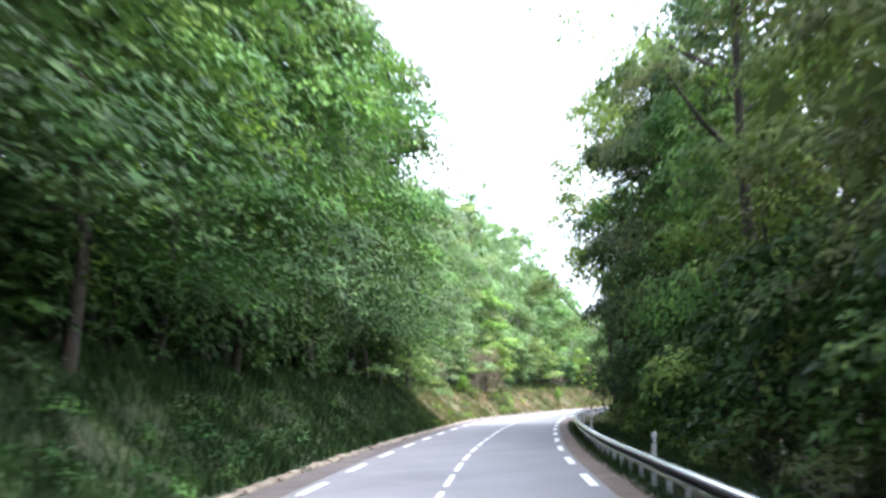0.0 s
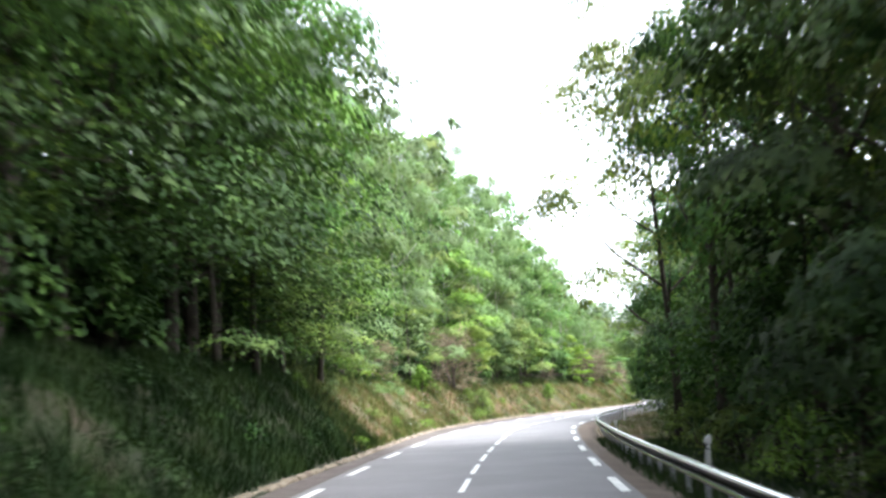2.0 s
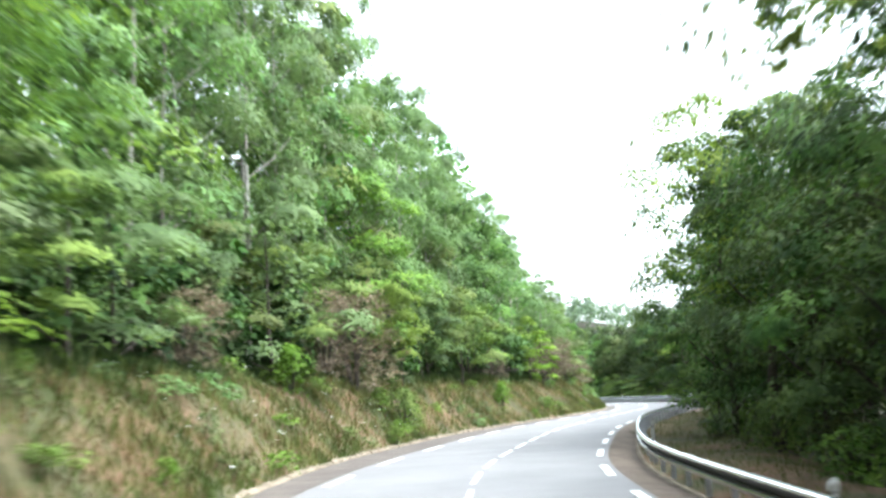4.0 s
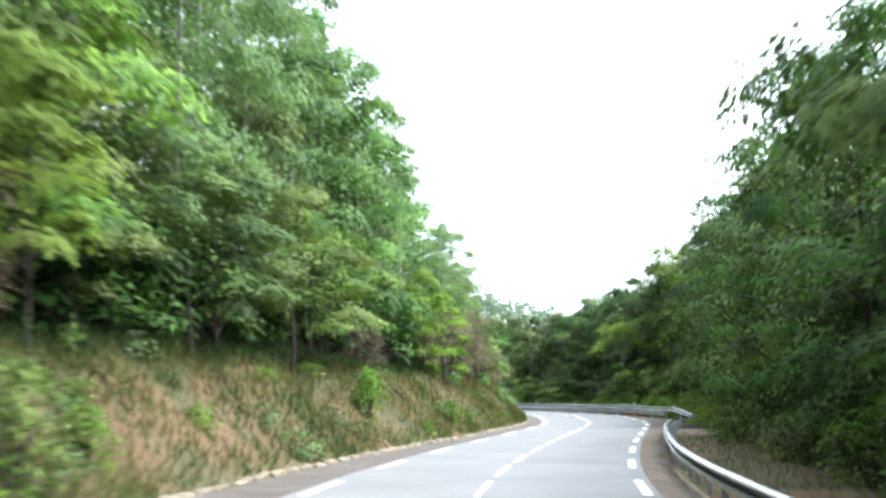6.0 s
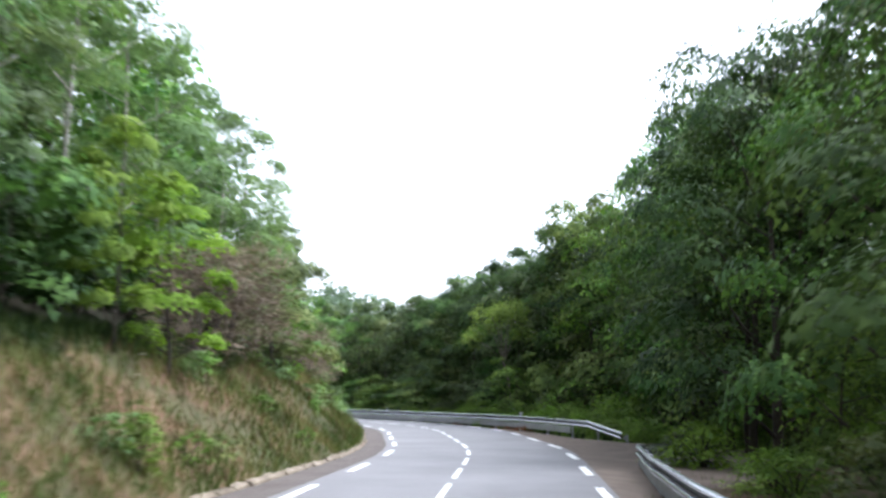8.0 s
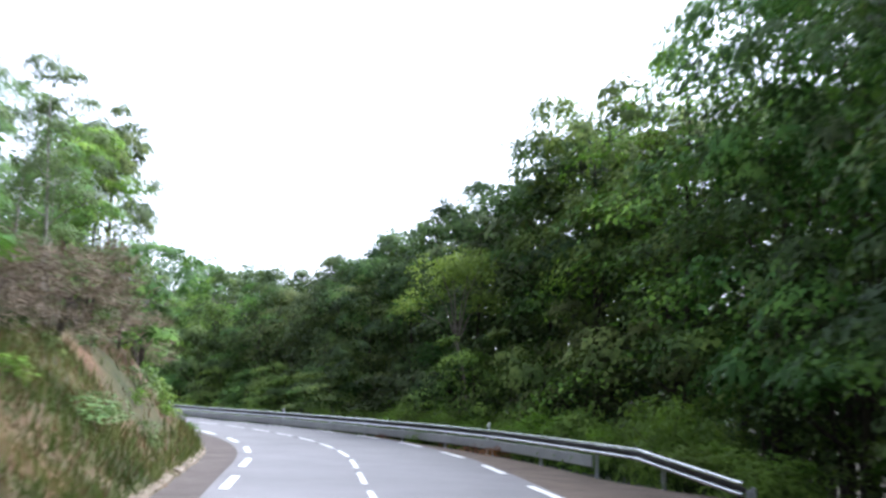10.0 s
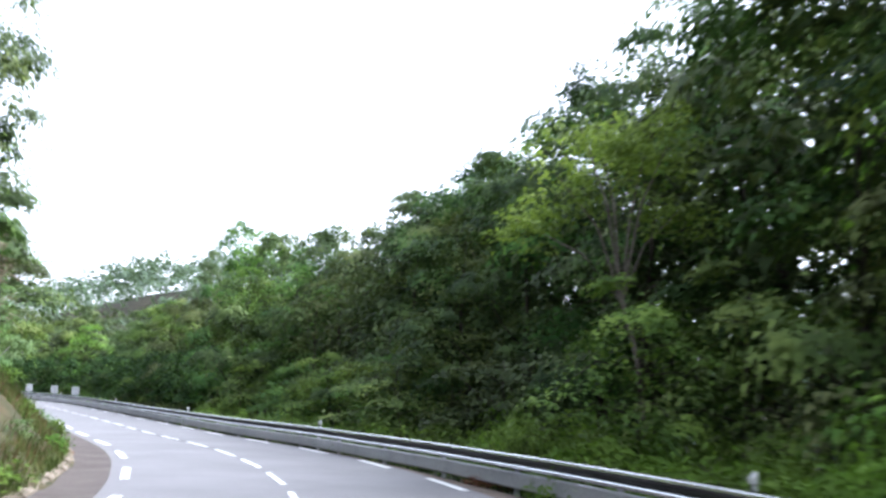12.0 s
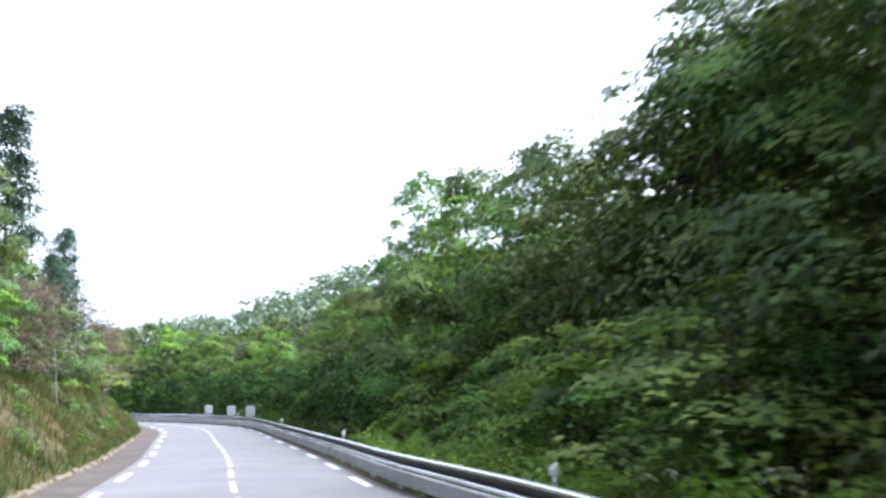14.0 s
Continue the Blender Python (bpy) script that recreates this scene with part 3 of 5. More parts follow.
def pads(rng, C, D, rad, count, size, arch=0.45, droop=0.25, slim=0.85, stretch=1.25, loose=0.2, lean=0.0):
    """Leafy pads: shallow domes of leaves round the places C, reaching out along D; rad: their radii. Returns (n * count, 4, 3): each leaf's corners and the way its pad faces there."""
    n, up = len(C), np.array([0, 0, 1.0])
    e1 = np.array(D, float) * [1, 1, 0]
    e1 /= np.linalg.norm(e1, axis=1)[:, None] + 1e-9
    e2 = np.cross(up, e1)
    th, f = rng.uniform(0, 2 * np.pi, (n, count)), rng.uniform(0, 2 * np.pi, (n, 2))
    q = rng.random((n, count)) ** 0.6 * (1 + 0.24 * np.sin(3 * th + f[:, :1]) + 0.16 * np.sin(5 * th + f[:, 1:]))
    a, b = q * np.cos(th) * stretch, q * np.sin(th)
    rad = np.broadcast_to(np.asarray(rad, float).reshape(-1, 1), (n, 1))
    p = C[:, None] + (e1[:, None] * a[..., None] + e2[:, None] * b[..., None]) * rad[..., None]
    p[..., 2] += rad * (arch * (0.45 - q * q) - droop * np.maximum(a, 0) ** 2 + rng.normal(0, 0.05, (n, count)) + rng.normal(0, 0.34, (n, count)) * (rng.random((n, count)) < 0.3))
    nrm = up + e1[:, None] * (2 * arch * a + 2 * droop * np.maximum(a, 0))[..., None] + e2[:, None] * (2 * arch * b)[..., None]
    nrm /= np.linalg.norm(nrm, axis=2)[..., None]
    nrm = nrm + lean * np.asarray(D, float)[:, None]
    soft = nrm + rng.normal(0, loose * 0.4, (n, count, 3))
    nrm = nrm + rng.normal(0, loose, (n, count, 3))
    t = e1[:, None] * (a + 0.5)[..., None] + e2[:, None] * b[..., None] + rng.normal(0, 0.4, (n, count, 3))
    t -= nrm * ((t * nrm).sum(2) / (nrm * nrm).sum(2))[..., None]
    t[..., 2] -= 0.12
    t /= np.linalg.norm(t, axis=2)[..., None] + 1e-9
    w = np.cross(nrm, t)
    w /= np.linalg.norm(w, axis=2)[..., None] + 1e-9
    sz = size * rng.uniform(0.65, 1.35, (n, count, 1))
    tri = np.stack([p + w * sz * slim / 2, p - w * sz * slim / 2, p + t * sz], 2)
    return np.concatenate([tri, soft[:, :, None]], 2).reshape(-1, 4, 3)


def inner_leaves(rng, n, centre, R, half, size):
    """Loose large leaves in the middle of a crown."""
    d = rng.normal(0, 1, (n, 3))
    d /= np.linalg.norm(d, axis=1)[:, None]
    c = np.asarray(centre) + d * rng.random((n, 1)) ** 0.4 * np.array([R, R, half])
    return pads(rng, c, d, size * 2, 3, size, 0.3, 0.3, 0.9, 1.0, 0.5)


def crown_profile(kind, u):
    if kind == "cone":
        return np.interp(u, [0, 0.08, 0.3, 0.7, 1], [0.5, 1, 0.8, 0.4, 0.03])
    if kind == "skirt":
        return np.interp(u, [0, 0.06, 0.3, 0.65, 1], [0.85, 1, 0.95, 0.75, 0.3])
    if kind == "tall":
        return np.interp(u, [0, 0.15, 0.4, 0.7, 0.9, 1], [0.55, 0.9, 1, 0.8, 0.45, 0.12])
    return np.interp(u, [0, 0.12, 0.35, 0.65, 0.88, 1], [0.6, 0.95, 1, 0.92, 0.68, 0.38])


def tree(seed, H, R, base, kind, mat, bark, lobes, sprays, count, size, spray, droop, tilt, trunk_r, label, name="tree", slim=0.85, limbs=True, arch=0.55, inner=160):
    """A tree on a tapered trunk; its crown is made of leafy pads on uneven lobes at the ends of limbs. spray: pad radius over lobe radius."""
    rng = np.random.default_rng(seed)
    g = tagged(new(name), label, "tree" if name == "tree" else name.replace("_", " "))
    lean = rng.normal(0, 0.03, 2)
    zs = np.linspace(-0.6, H * 0.86, 9)
    bend = np.cumsum(rng.normal(0, 0.06 * R / 4, (9, 2)), axis=0)
    path = [(lean[0] * z + bend[i, 0], lean[1] * z + bend[i, 1], z) for i, z in enumerate(zs)]
    pieces = [tube(path, [trunk_r * (1.25 if i == 0 else 1 - 0.95 * (i / 8) ** 0.8) + 0.012 for i in range(9)], 6)]
    P, O, W = [], [], []
    cap = 0 if kind != "round" else 4 if lobes > 10 else 1
    lobes -= 3 if cap > 1 else 0
    for k in range(lobes + cap):
        u = ((k + rng.random()) / lobes) ** 0.85 if k < lobes else 0.78 + 0.05 * (k - lobes)
        h = H * (base + (1 - base) * u * 0.94)
        ang = k * 2.4 + rng.normal(0, 0.45)
        r = R * crown_profile(kind, u) * rng.uniform(0.8, 1.1)
        lr = max(R * 0.39 * (0.55 + 0.45 * crown_profile(kind, u)), 0.4) * rng.uniform(0.75, 1.25)
        ax, ay = np.interp(h, zs, [p[0] for p in path]), np.interp(h, zs, [p[1] for p in path])
        reach = max(r - lr * 0.6, 0.1) * (1.0 if k < lobes else 0.55)
        c = np.array([ax + math.cos(ang) * reach, ay + math.sin(ang) * reach, h])
        if limbs:
            h0 = max(h - r * 0.55, H * base * 0.6)
            a0 = np.array([np.interp(h0, zs, [p[0] for p in path]), np.interp(h0, zs, [p[1] for p in path]), h0])
            mid = (a0 * 0.45 + c * 0.55) + np.array([0, 0, -0.06 * r])
            pieces.append(tube([a0, mid, c], [trunk_r * 0.32 * (1.15 - u), trunk_r * 0.2 * (1.15 - u) + 0.01, 0.012], 5))
        # pads sit on the upper and outer side of each lobe, so that its underside stays open
        n = sprays
        d = rng.normal(0, 1, (n, 3)) * [1, 1, 0.9] + np.array([math.cos(ang) * 0.8, math.sin(ang) * 0.8, 0.5])
        d[:, 2] = np.where(d[:, 2] < -0.2, -0.5 * d[:, 2], d[:, 2])
        d /= np.linalg.norm(d, axis=1)[:, None]
        P.append(c + d * lr * rng.uniform(0.75, 1.0, (n, 1)) * np.array([1.15, 1.15, 0.6]))
        O.append(d)
        W.append(lr * spray * rng.uniform(0.7, 1.3, n))
    v, f = join(pieces)
    part("trunk", mesh_from("trunk", v, f, bark, True), g)
    tri = [pads(rng, np.concatenate(P), np.concatenate(O), np.concatenate(W), int(count * 1.2), size * 0.83, arch, droop, slim, 1.2, tilt * 0.7, 0.9)]
    if inner:
        tri.append(inner_leaves(rng, inner, (path[5][0], path[5][1], H * (0.52 + base * 0.45)), R * 0.52, H * (0.92 - base) * 0.34, size * 1.1))
    part("crown", triangles("crown", np.concatenate(tri), mat), g)
    return g


def layered(seed, H, R, base, mat, boughs, count, size, trunk_r, label, kind="round"):
    """A tree whose boughs carry flat drooping fans of leaves, one above another."""
    rng = np.random.default_rng(seed)
    g = tagged(new("tree"), label, "tree")
    zs = np.linspace(-0.6, H * 0.88, 9)
    bend = np.cumsum(rng.normal(0, 0.07, (9, 2)), axis=0)
    path = [(bend[i, 0], bend[i, 1], z) for i, z in enumerate(zs)]
    pieces = [tube(path, [trunk_r * (1.25 if i == 0 else 1 - 0.95 * (i / 8) ** 0.8) + 0.012 for i in range(9)], 6)]
    P, O, W = [], [], []
    for k in range(boughs):
        u = ((k + rng.random()) / boughs) ** (0.72 if kind == "round" else 1.0)
        h = H * (base + (0.97 - base) * u)
        ang = k * 2.4 + rng.normal(0, 0.4)
        r = max(R * crown_profile(kind, u) * rng.uniform(0.72, 1.15), 0.6)
        e1, e2 = np.array([math.cos(ang), math.sin(ang), 0]), np.array([-math.sin(ang), math.cos(ang), 0])
        o = np.array([np.interp(h, zs, bend[:, 0]), np.interp(h, zs, bend[:, 1]), h])
        lift, sag = rng.uniform(0.05, 0.35), rng.uniform(0.3, 0.6)
        pieces.append(tube([o, o + e1 * r * 0.4 + [0, 0, lift * r * 0.3], o + e1 * r * 0.85 + [0, 0, (lift - sag) * r * 0.7]], [0.02 + trunk_r * 0.2 * (1 - u), 0.02, 0.006], 4))
        for a, b, w in ((0.36, 0.1, 0.2), (0.55, -0.2, 0.21), (0.6, 0.2, 0.22), (0.78, -0.1, 0.2), (0.8, 0.14, 0.17), (0.95, 0.02, 0.15)):
            a, b = a + rng.normal(0, 0.04), b + rng.normal(0, 0.05)
            P.append(o + e1 * a * r + e2 * b * r + [0, 0, r * (lift * a - sag * a * a - 0.5 * b * b) + rng.normal(0, 0.06)])
            O.append(e1 + e2 * b * 2.2 + [0, 0, 0.6])
            W.append(w * 1.22 * r * rng.uniform(0.85, 1.2))
    v, f = join(pieces)
    part("trunk", mesh_from("trunk", v, f, BARK, True), g)
    tri = [pads(rng, np.array(P), np.array(O), np.array(W), int(count * 1.2), size * 0.79, 0.26, 0.32, 0.8, 1.5, 0.17, 0.3)]
    tri.append(inner_leaves(rng, 130, (bend[5, 0], bend[5, 1], H * 0.5), R * 0.5, H * 0.38, size * 1.1))
    part("crown", triangles("crown", np.concatenate(tri), mat), g)
    return g


def forked(seed, H, mat, label):
    """A slender leaning tree that forks halfway and carries thin flat tufts of leaves at the limbs' ends."""
    rng = np.random.default_rng(seed)
    g = tagged(new("tree"), label, "tree")
    fork = np.array([-0.55, 0.1, H * 0.5])
    pieces = [tube([(0.1, 0, -0.6), (0, 0, H * 0.18), (-0.2, 0.1, H * 0.36), fork], [0.085, 0.07, 0.06, 0.055], 7)]
    P, O = [], []
    for k, (dx, dy, dz) in enumerate([(-1.6, 0.3, 3.4), (0.5, -0.4, 3.8), (1.5, 0.6, 2.6), (-2.6, -0.6, 2.0), (-0.5, 1.2, 4.6), (-1.0, -1.4, 4.2), (1.2, -1.2, 4.4)]):
        end = fork + [dx, dy, dz]
        mid = fork + np.array([dx * 0.35, dy * 0.35, dz * 0.55])
        pieces.append(tube([fork - [0, 0, 0.1], mid, end], [0.042, 0.03, 0.01], 6))
        for j in range(9):
            a = rng.uniform(0, 2 * math.pi)
            c = mid * 0.25 + end * 0.75 + np.array([math.cos(a) * rng.uniform(0.2, 1.2), math.sin(a) * rng.uniform(0.2, 1.2), rng.normal(0.1, 0.3)])
            for _ in range(5):
                P.append(c + rng.normal(0, 0.22, 3))
                b = a + rng.normal(0, 0.9)
                O.append((math.cos(b), math.sin(b), 0.1))
    v, f = join(pieces)
    part("trunk", mesh_from("trunk", v, f, GREY_BARK, True), g)
    part("crown", triangles("crown", pads(rng, np.array(P), np.array(O), 0.42, 14, 0.14, 0.35, 0.3, 0.7, 1.3, 0.25), mat), g)
    return g


def bush(seed, H, R, mat, sprays, count, size, spray, droop, tilt, name, label, stems=6, slim=0.5, bark=None):
    """A many-stemmed shrub from the ground up."""
    rng = np.random.default_rng(seed)
    g = tagged(new(name), label, name.replace("_", " "))
    pieces = []
    P, O = [], []
    for k in range(stems):
        ang = 2 * math.pi * k / stems + rng.normal(0, 0.4)
        tip = np.array([math.cos(ang) * R * rng.uniform(0.3, 0.75), math.sin(ang) * R * rng.uniform(0.3, 0.75), H * rng.uniform(0.55, 0.9)])
        mid = tip * np.array([0.35, 0.35, 0.55])
        pieces.append(tube([(0.02 * k, 0, -0.3), mid, tip], [0.035 * H / 2, 0.022 * H / 2, 0.006], 5))
    for _ in range(sprays):
        a = rng.uniform(0, 2 * math.pi)
        u = rng.uniform(0.06, 1)
        r = R * math.sqrt(max(0.05, 1 - (u - 0.35) ** 2 / 0.45)) * rng.uniform(0.35, 1.0) * rng.uniform(0.8, 1.15)
        P.append((math.cos(a) * r * 0.85, math.sin(a) * r * 0.85, H * u * 0.9))
        O.append((math.cos(a), math.sin(a), rng.uniform(-0.1, 0.9)))
    v, f = join(pieces)
    part("woody_base", mesh_from("woody_base", v, f, bark or BARK, True), g)
    if slim < 0.2:
        tri = leaves_on(rng, np.array(P), np.array(O), count, spray, spray * 0.6, size, droop, tilt, slim)
    else:
        tri = pads(rng, np.array(P), np.array(O), spray * 0.5, count, size * 0.85, 0.5, droop, slim + 0.1, 1.3, tilt * 0.5)
    part("foliage", triangles("foliage", tri, mat), g)
    return g


TALL_LABEL, MID_LABEL = "tall dark green broadleaf tree with layered drooping branches", "leafy green broadleaf tree at the edge of the wood"
BIG = [tree(k, 14, 4.5, 0.2, "round", LEAF_DARK, BARK, 16, 14, 56, 0.17, 0.42, 0.3, 0.3, 0.2, TALL_LABEL, inner=220) for k in (11, 12, 13)]
BIG_MID = [tree(k, 14, 4.2, 0.18, "round", LEAF_OLIVE, BARK, 16, 9, 50, 0.165, 0.42, 0.3, 0.34, 0.2, "tall olive green broadleaf tree with a thin upper crown", inner=30) for k in (34, 35)]
DARK = [tree(k, 12, 3.9, 0.12, "round", LEAF_DARK, BARK, 15, 12, 40, 0.19, 0.42, 0.3, 0.3, 0.17, TALL_LABEL, inner=200) for k in (14, 15, 16)]
DEEP = [tree(k, 12, 3.9, 0.1, "round", LEAF_DEEP_SHADE, BARK, 16, 12, 56, 0.16, 0.42, 0.3, 0.3, 0.17, "dense broadleaf tree, leaves coloured deep green for shade", inner=220) for k in (36, 37)]
MID = [tree(k, 12, 3.6, 0.12, "round", LEAF_MID, BARK, 15, 12, 40, 0.18, 0.42, 0.3, 0.32, 0.16, MID_LABEL) for k in (21, 22, 23)]
PALE = [tree(k, 12, 2.3, 0.12, "tall", LEAF_PALE, BIRCH, 17, 13, 32, 0.15, 0.45, 0.5, 0.45, 0.1, "slender pale green birch with fine hanging twigs", slim=0.65, arch=1.0, inner=110) for k in (31, 32, 33)]
LAYER_DARK = [layered(k, 12, 4.3, 0.08, LEAF_DARK, 21, 56, 0.18, 0.17, "dark green tree with tiers of drooping leafy boughs") for k in (17, 18)]
LAYER_MID = [layered(k, 12, 4.0, 0.08, LEAF_MID, 21, 56, 0.175, 0.16, "fresh green tree with tiers of drooping leafy boughs") for k in (19, 20)]
LAYER_HIGH = [layered(k, 12, 5.5, 0.17, m, 27, 88, 0.155, 0.2, "tall tree spreading drooping boughs over the bank, leaves coloured as in shade", "skirt") for k, m in ((27, LEAF_SHADE), (28, LEAF_SHADE))]
LAYER_FRESH = [layered(23, 12, 4.2, 0.4, LEAF_FRESH, 22, 56, 0.18, 0.16, "bright fresh green tree with drooping leafy boughs")]
LAYER_LOW = [layered(k, 5, 2.7, 0.04, m, 11, 50, 0.15, 0.06, "low green tree with tiers of drooping leafy boughs") for k, m in ((25, LEAF_DARK), (26, LEAF_MID), (29, LEAF_FRESH))]
LOW_DARK = [tree(k, 5, 2.4, 0.06, "round", LEAF_DARK, BARK, 7, 13, 36, 0.17, 0.42, 0.3, 0.3, 0.06, "low dark green understorey tree with drooping branches", inner=70) for k in (43, 44)]
LOW_MID = [tree(k, 5, 2.3, 0.05, "round", LEAF_MID, BARK, 7, 13, 36, 0.16, 0.42, 0.3, 0.32, 0.06, "low bushy green tree at the edge of the wood", inner=70) for k in (45, 46)]
LOW_PALE = [tree(k, 5, 2.0, 0.06, "tall", LEAF_PALE, BIRCH, 8, 12, 34, 0.145, 0.45, 0.4, 0.45, 0.05, "low pale green bushy tree on the bank", slim=0.65, arch=0.8, inner=60) for k in (47, 48)]
EDGE = [tree(k, 6, 2.4, 0.1, "round", m, BARK, 8, 13, 38, 0.15, 0.42, 0.35, 0.35, 0.07, "bushy tree leaning out from the wood over the bank", inner=80) for k, m in ((53, LEAF_PALE), (54, LEAF_MID), (55, LEAF_DARK))]
OVERHANG = [tree(58, 14, 4.3, 0.4, "round", LEAF_DARK, BARK, 15, 17, 46, 0.2, 0.42, 0.35, 0.3, 0.2, "dark green tree with boughs spreading over the road", inner=200)]
OVERHANG_MID = [tree(59, 14, 4.4, 0.36, "round", LEAF_OLIVE, BARK, 15, 12, 52, 0.16, 0.42, 0.4, 0.36, 0.2, "airy light green tree with boughs reaching over the guardrail", inner=60)]
GAUNT = [tree(57, 19, 4.2, 0.5, "round", LEAF_MID, BARK, 12, 9, 34, 0.19, 0.42, 0.3, 0.4, 0.3, "tall tree with bare dark trunk and thin upper crown", inner=0)]
FIR = [tree(41, 10, 2.0, 0.06, "cone", LEAF_FIR, BARK, 52, 6, 30, 0.2, 0.8, 0.5, 0.35, 0.11, "dark green pointed conifer among the broadleaf trees", slim=0.4, inner=140)]
YELLOW = [forked(51, 10.5, LEAF_LIME, "light yellow-green young tree with slender forked trunk")]
SHRUB = [bush(k, 1.8, 1.3, LEAF_MID, 76, 16, 0.155, 0.6, 0.4, 0.6, "shrub", "dense green roadside shrub") for k in (61, 62)]
FRESH_SHRUB = [bush(k, 1.5, 1.1, LEAF_FRESH, 70, 16, 0.15, 0.55, 0.4, 0.6, "shrub", "light green leafy shrub behind the guardrail") for k in (63, 64)]
DRY = [bush(k, 3.2, 1.8, TWIG_DRY, 220, 18, 0.3, 0.8, 0.1, 0.9, "dry_shrub", "dry grey-brown broom shrub with fine twigs", 8, 0.08) for k in (71, 72)]
LIME = [bush(81, 2.2, 1.2, LEAF_LIME, 110, 18, 0.15, 0.6, 0.2, 0.6, "bright_shrub", "bright yellow-green young shrub")]
LIME_CREST = [tree(84, 6.3, 1.15, 0.48, "round", LEAF_LIME, BARK, 14, 8, 30, 0.13, 0.6, 0.3, 0.4, 0.025, "young yellow-green tree among paler trees on the bank", inner=40)]
LIME_TREE = [tree(83, 5.2, 1.3, 0.12, "tall", LEAF_LIME, BARK, 14, 8, 30, 0.13, 0.6, 0.3, 0.4, 0.05, "young yellow-green tree on top of the bank", inner=40)]
SAPLING = [bush(91, 1.4, 0.55, LEAF_FRESH, 45, 18, 0.13, 0.45, 0.3, 0.5, "sapling", "fresh green sapling on the grassy bank", 4)]
SHADE_WEED = [bush(97, 0.6, 0.5, LEAF_SHADE, 24, 12, 0.1, 0.35, 0.3, 0.6, "weed", "tuft of green weeds on the bank, leaves coloured as in shade", 3)]
WEED = [bush(k, 0.6, 0.5, m, 24, 12, 0.1, 0.35, 0.3, 0.6, "weed", "tuft of green weeds on the bank", 3) for k, m in ((93, LEAF_MID), (94, LEAF_PALE), (95, LEAF_FRESH))]
BRACKEN = [bush(103, 0.8, 0.9, RUST, 26, 18, 0.14, 0.7, 0.6, 0.4, "bracken", "dead rust-brown bracken among green ferns", 4, 0.4)]
FERN = [bush(101, 1.0, 1.1, LEAF_FRESH, 40, 22, 0.15, 0.9, 0.6, 0.4, "fern", "green bracken fern behind the guardrail", 4, 0.4)]
used = set()
YOUNGER = EDGE + LAYER_MID + MID


def put(kinds, x, y, tall, wide, group, rng):
    """One plant of a kind at x, y; tall and wide scale it."""
    ob = kinds[int(rng.integers(len(kinds)))]
    tall *= 0.88 if ob in YOUNGER else 1.0
    zz = float(height(np.array([x]), np.array([y]))[0][0])
    m = pose(x, y, zz - 0.05, 0, 0, rng.uniform(0, 360)) @ Matrix.Diagonal((wide, wide, tall, 1))
    if ob.name in used:
        ob = copy_thing(ob, m @ Matrix.Diagonal((1 / ob.scale.x, 1 / ob.scale.y, 1 / ob.scale.z, 1)))
    else:
        used.add(ob.name)
        ob.matrix_basis = m
    tagged(ob, group=group)
    return ob


rng = np.random.default_rng(7)


# dry shrubs and young trees at the front of the wood: x, y, height scale, width scale
DRY_SPOTS = [(3.9, 100.9, 1.5, 1.15), (2.8, 99.0, 1.2, 0.9), (-1.0, 86.4, 0.8, 0.75), (14.3, 129.2, 0.6, 0.5), (20.0, 139.2, 1.05, 1.05), (21.1, 142.4, 1.1, 1.05), (25.4, 153.2, 0.6, 0.7), (26.7, 157.6, 0.7, 0.8), (27.6, 162.0, 0.8, 0.8), (30.0, 170.0, 0.6, 0.7),
             (30.2, 177.0, 0.8, 0.8), (24.6, 219.6, 1.35, 1.2), (25.4, 214.4, 1.2, 1.0), (22.6, 235.0, 1.6, 1.2), (21.6, 245.0, 1.4, 1.1), (18.6, 253.5, 1.5, 1.1)]
LIME_SPOTS = [(6.1, 101.6), (17.6, 133.6), (18.9, 135.0), (23.9, 222.5)]


def row(kinds, H, y0, y1, gap, off, top, group, wide=(0.85, 1.15), jitter=0.7, rough=0.8):
    """A row of trees of nominal height H along the road. off: metres right of the middle; top: height of the crown tops above the road."""
    s = s_of(y0)
    rng = np.random.default_rng(int(abs(y0) * 31 + H * 7 + gap * 10))
    while s < s_of(y1):
        y = float(np.interp(s, STEP, LINE[:, 1]))
        p = spot(s, (along(y, *off) if isinstance(off, list) else off) + rng.normal(0, jitter))
        z = float(height(np.array([p[0]]), np.array([p[1]]))[0][0])
        t = ((along(y, *top) if isinstance(top, list) else top) + rng.normal(0, rough) - z) / H
        t = max(t, 0.35)
        crowded = H < 7 and any(math.hypot(p[0] - q[0], p[1] - q[1]) < 2.4 for q in DRY_SPOTS + LIME_SPOTS)
        if not crowded:
            put(kinds, p[0], p[1], t, rng.uniform(*wide) * min(1.25, t ** 0.5), group, rng)
        s += gap * rng.uniform(0.75, 1.25)


LG, RG, BG, SG = "trees on the bank", "trees behind the guardrail", "shrubs on the bank", "shrubs behind the guardrail"
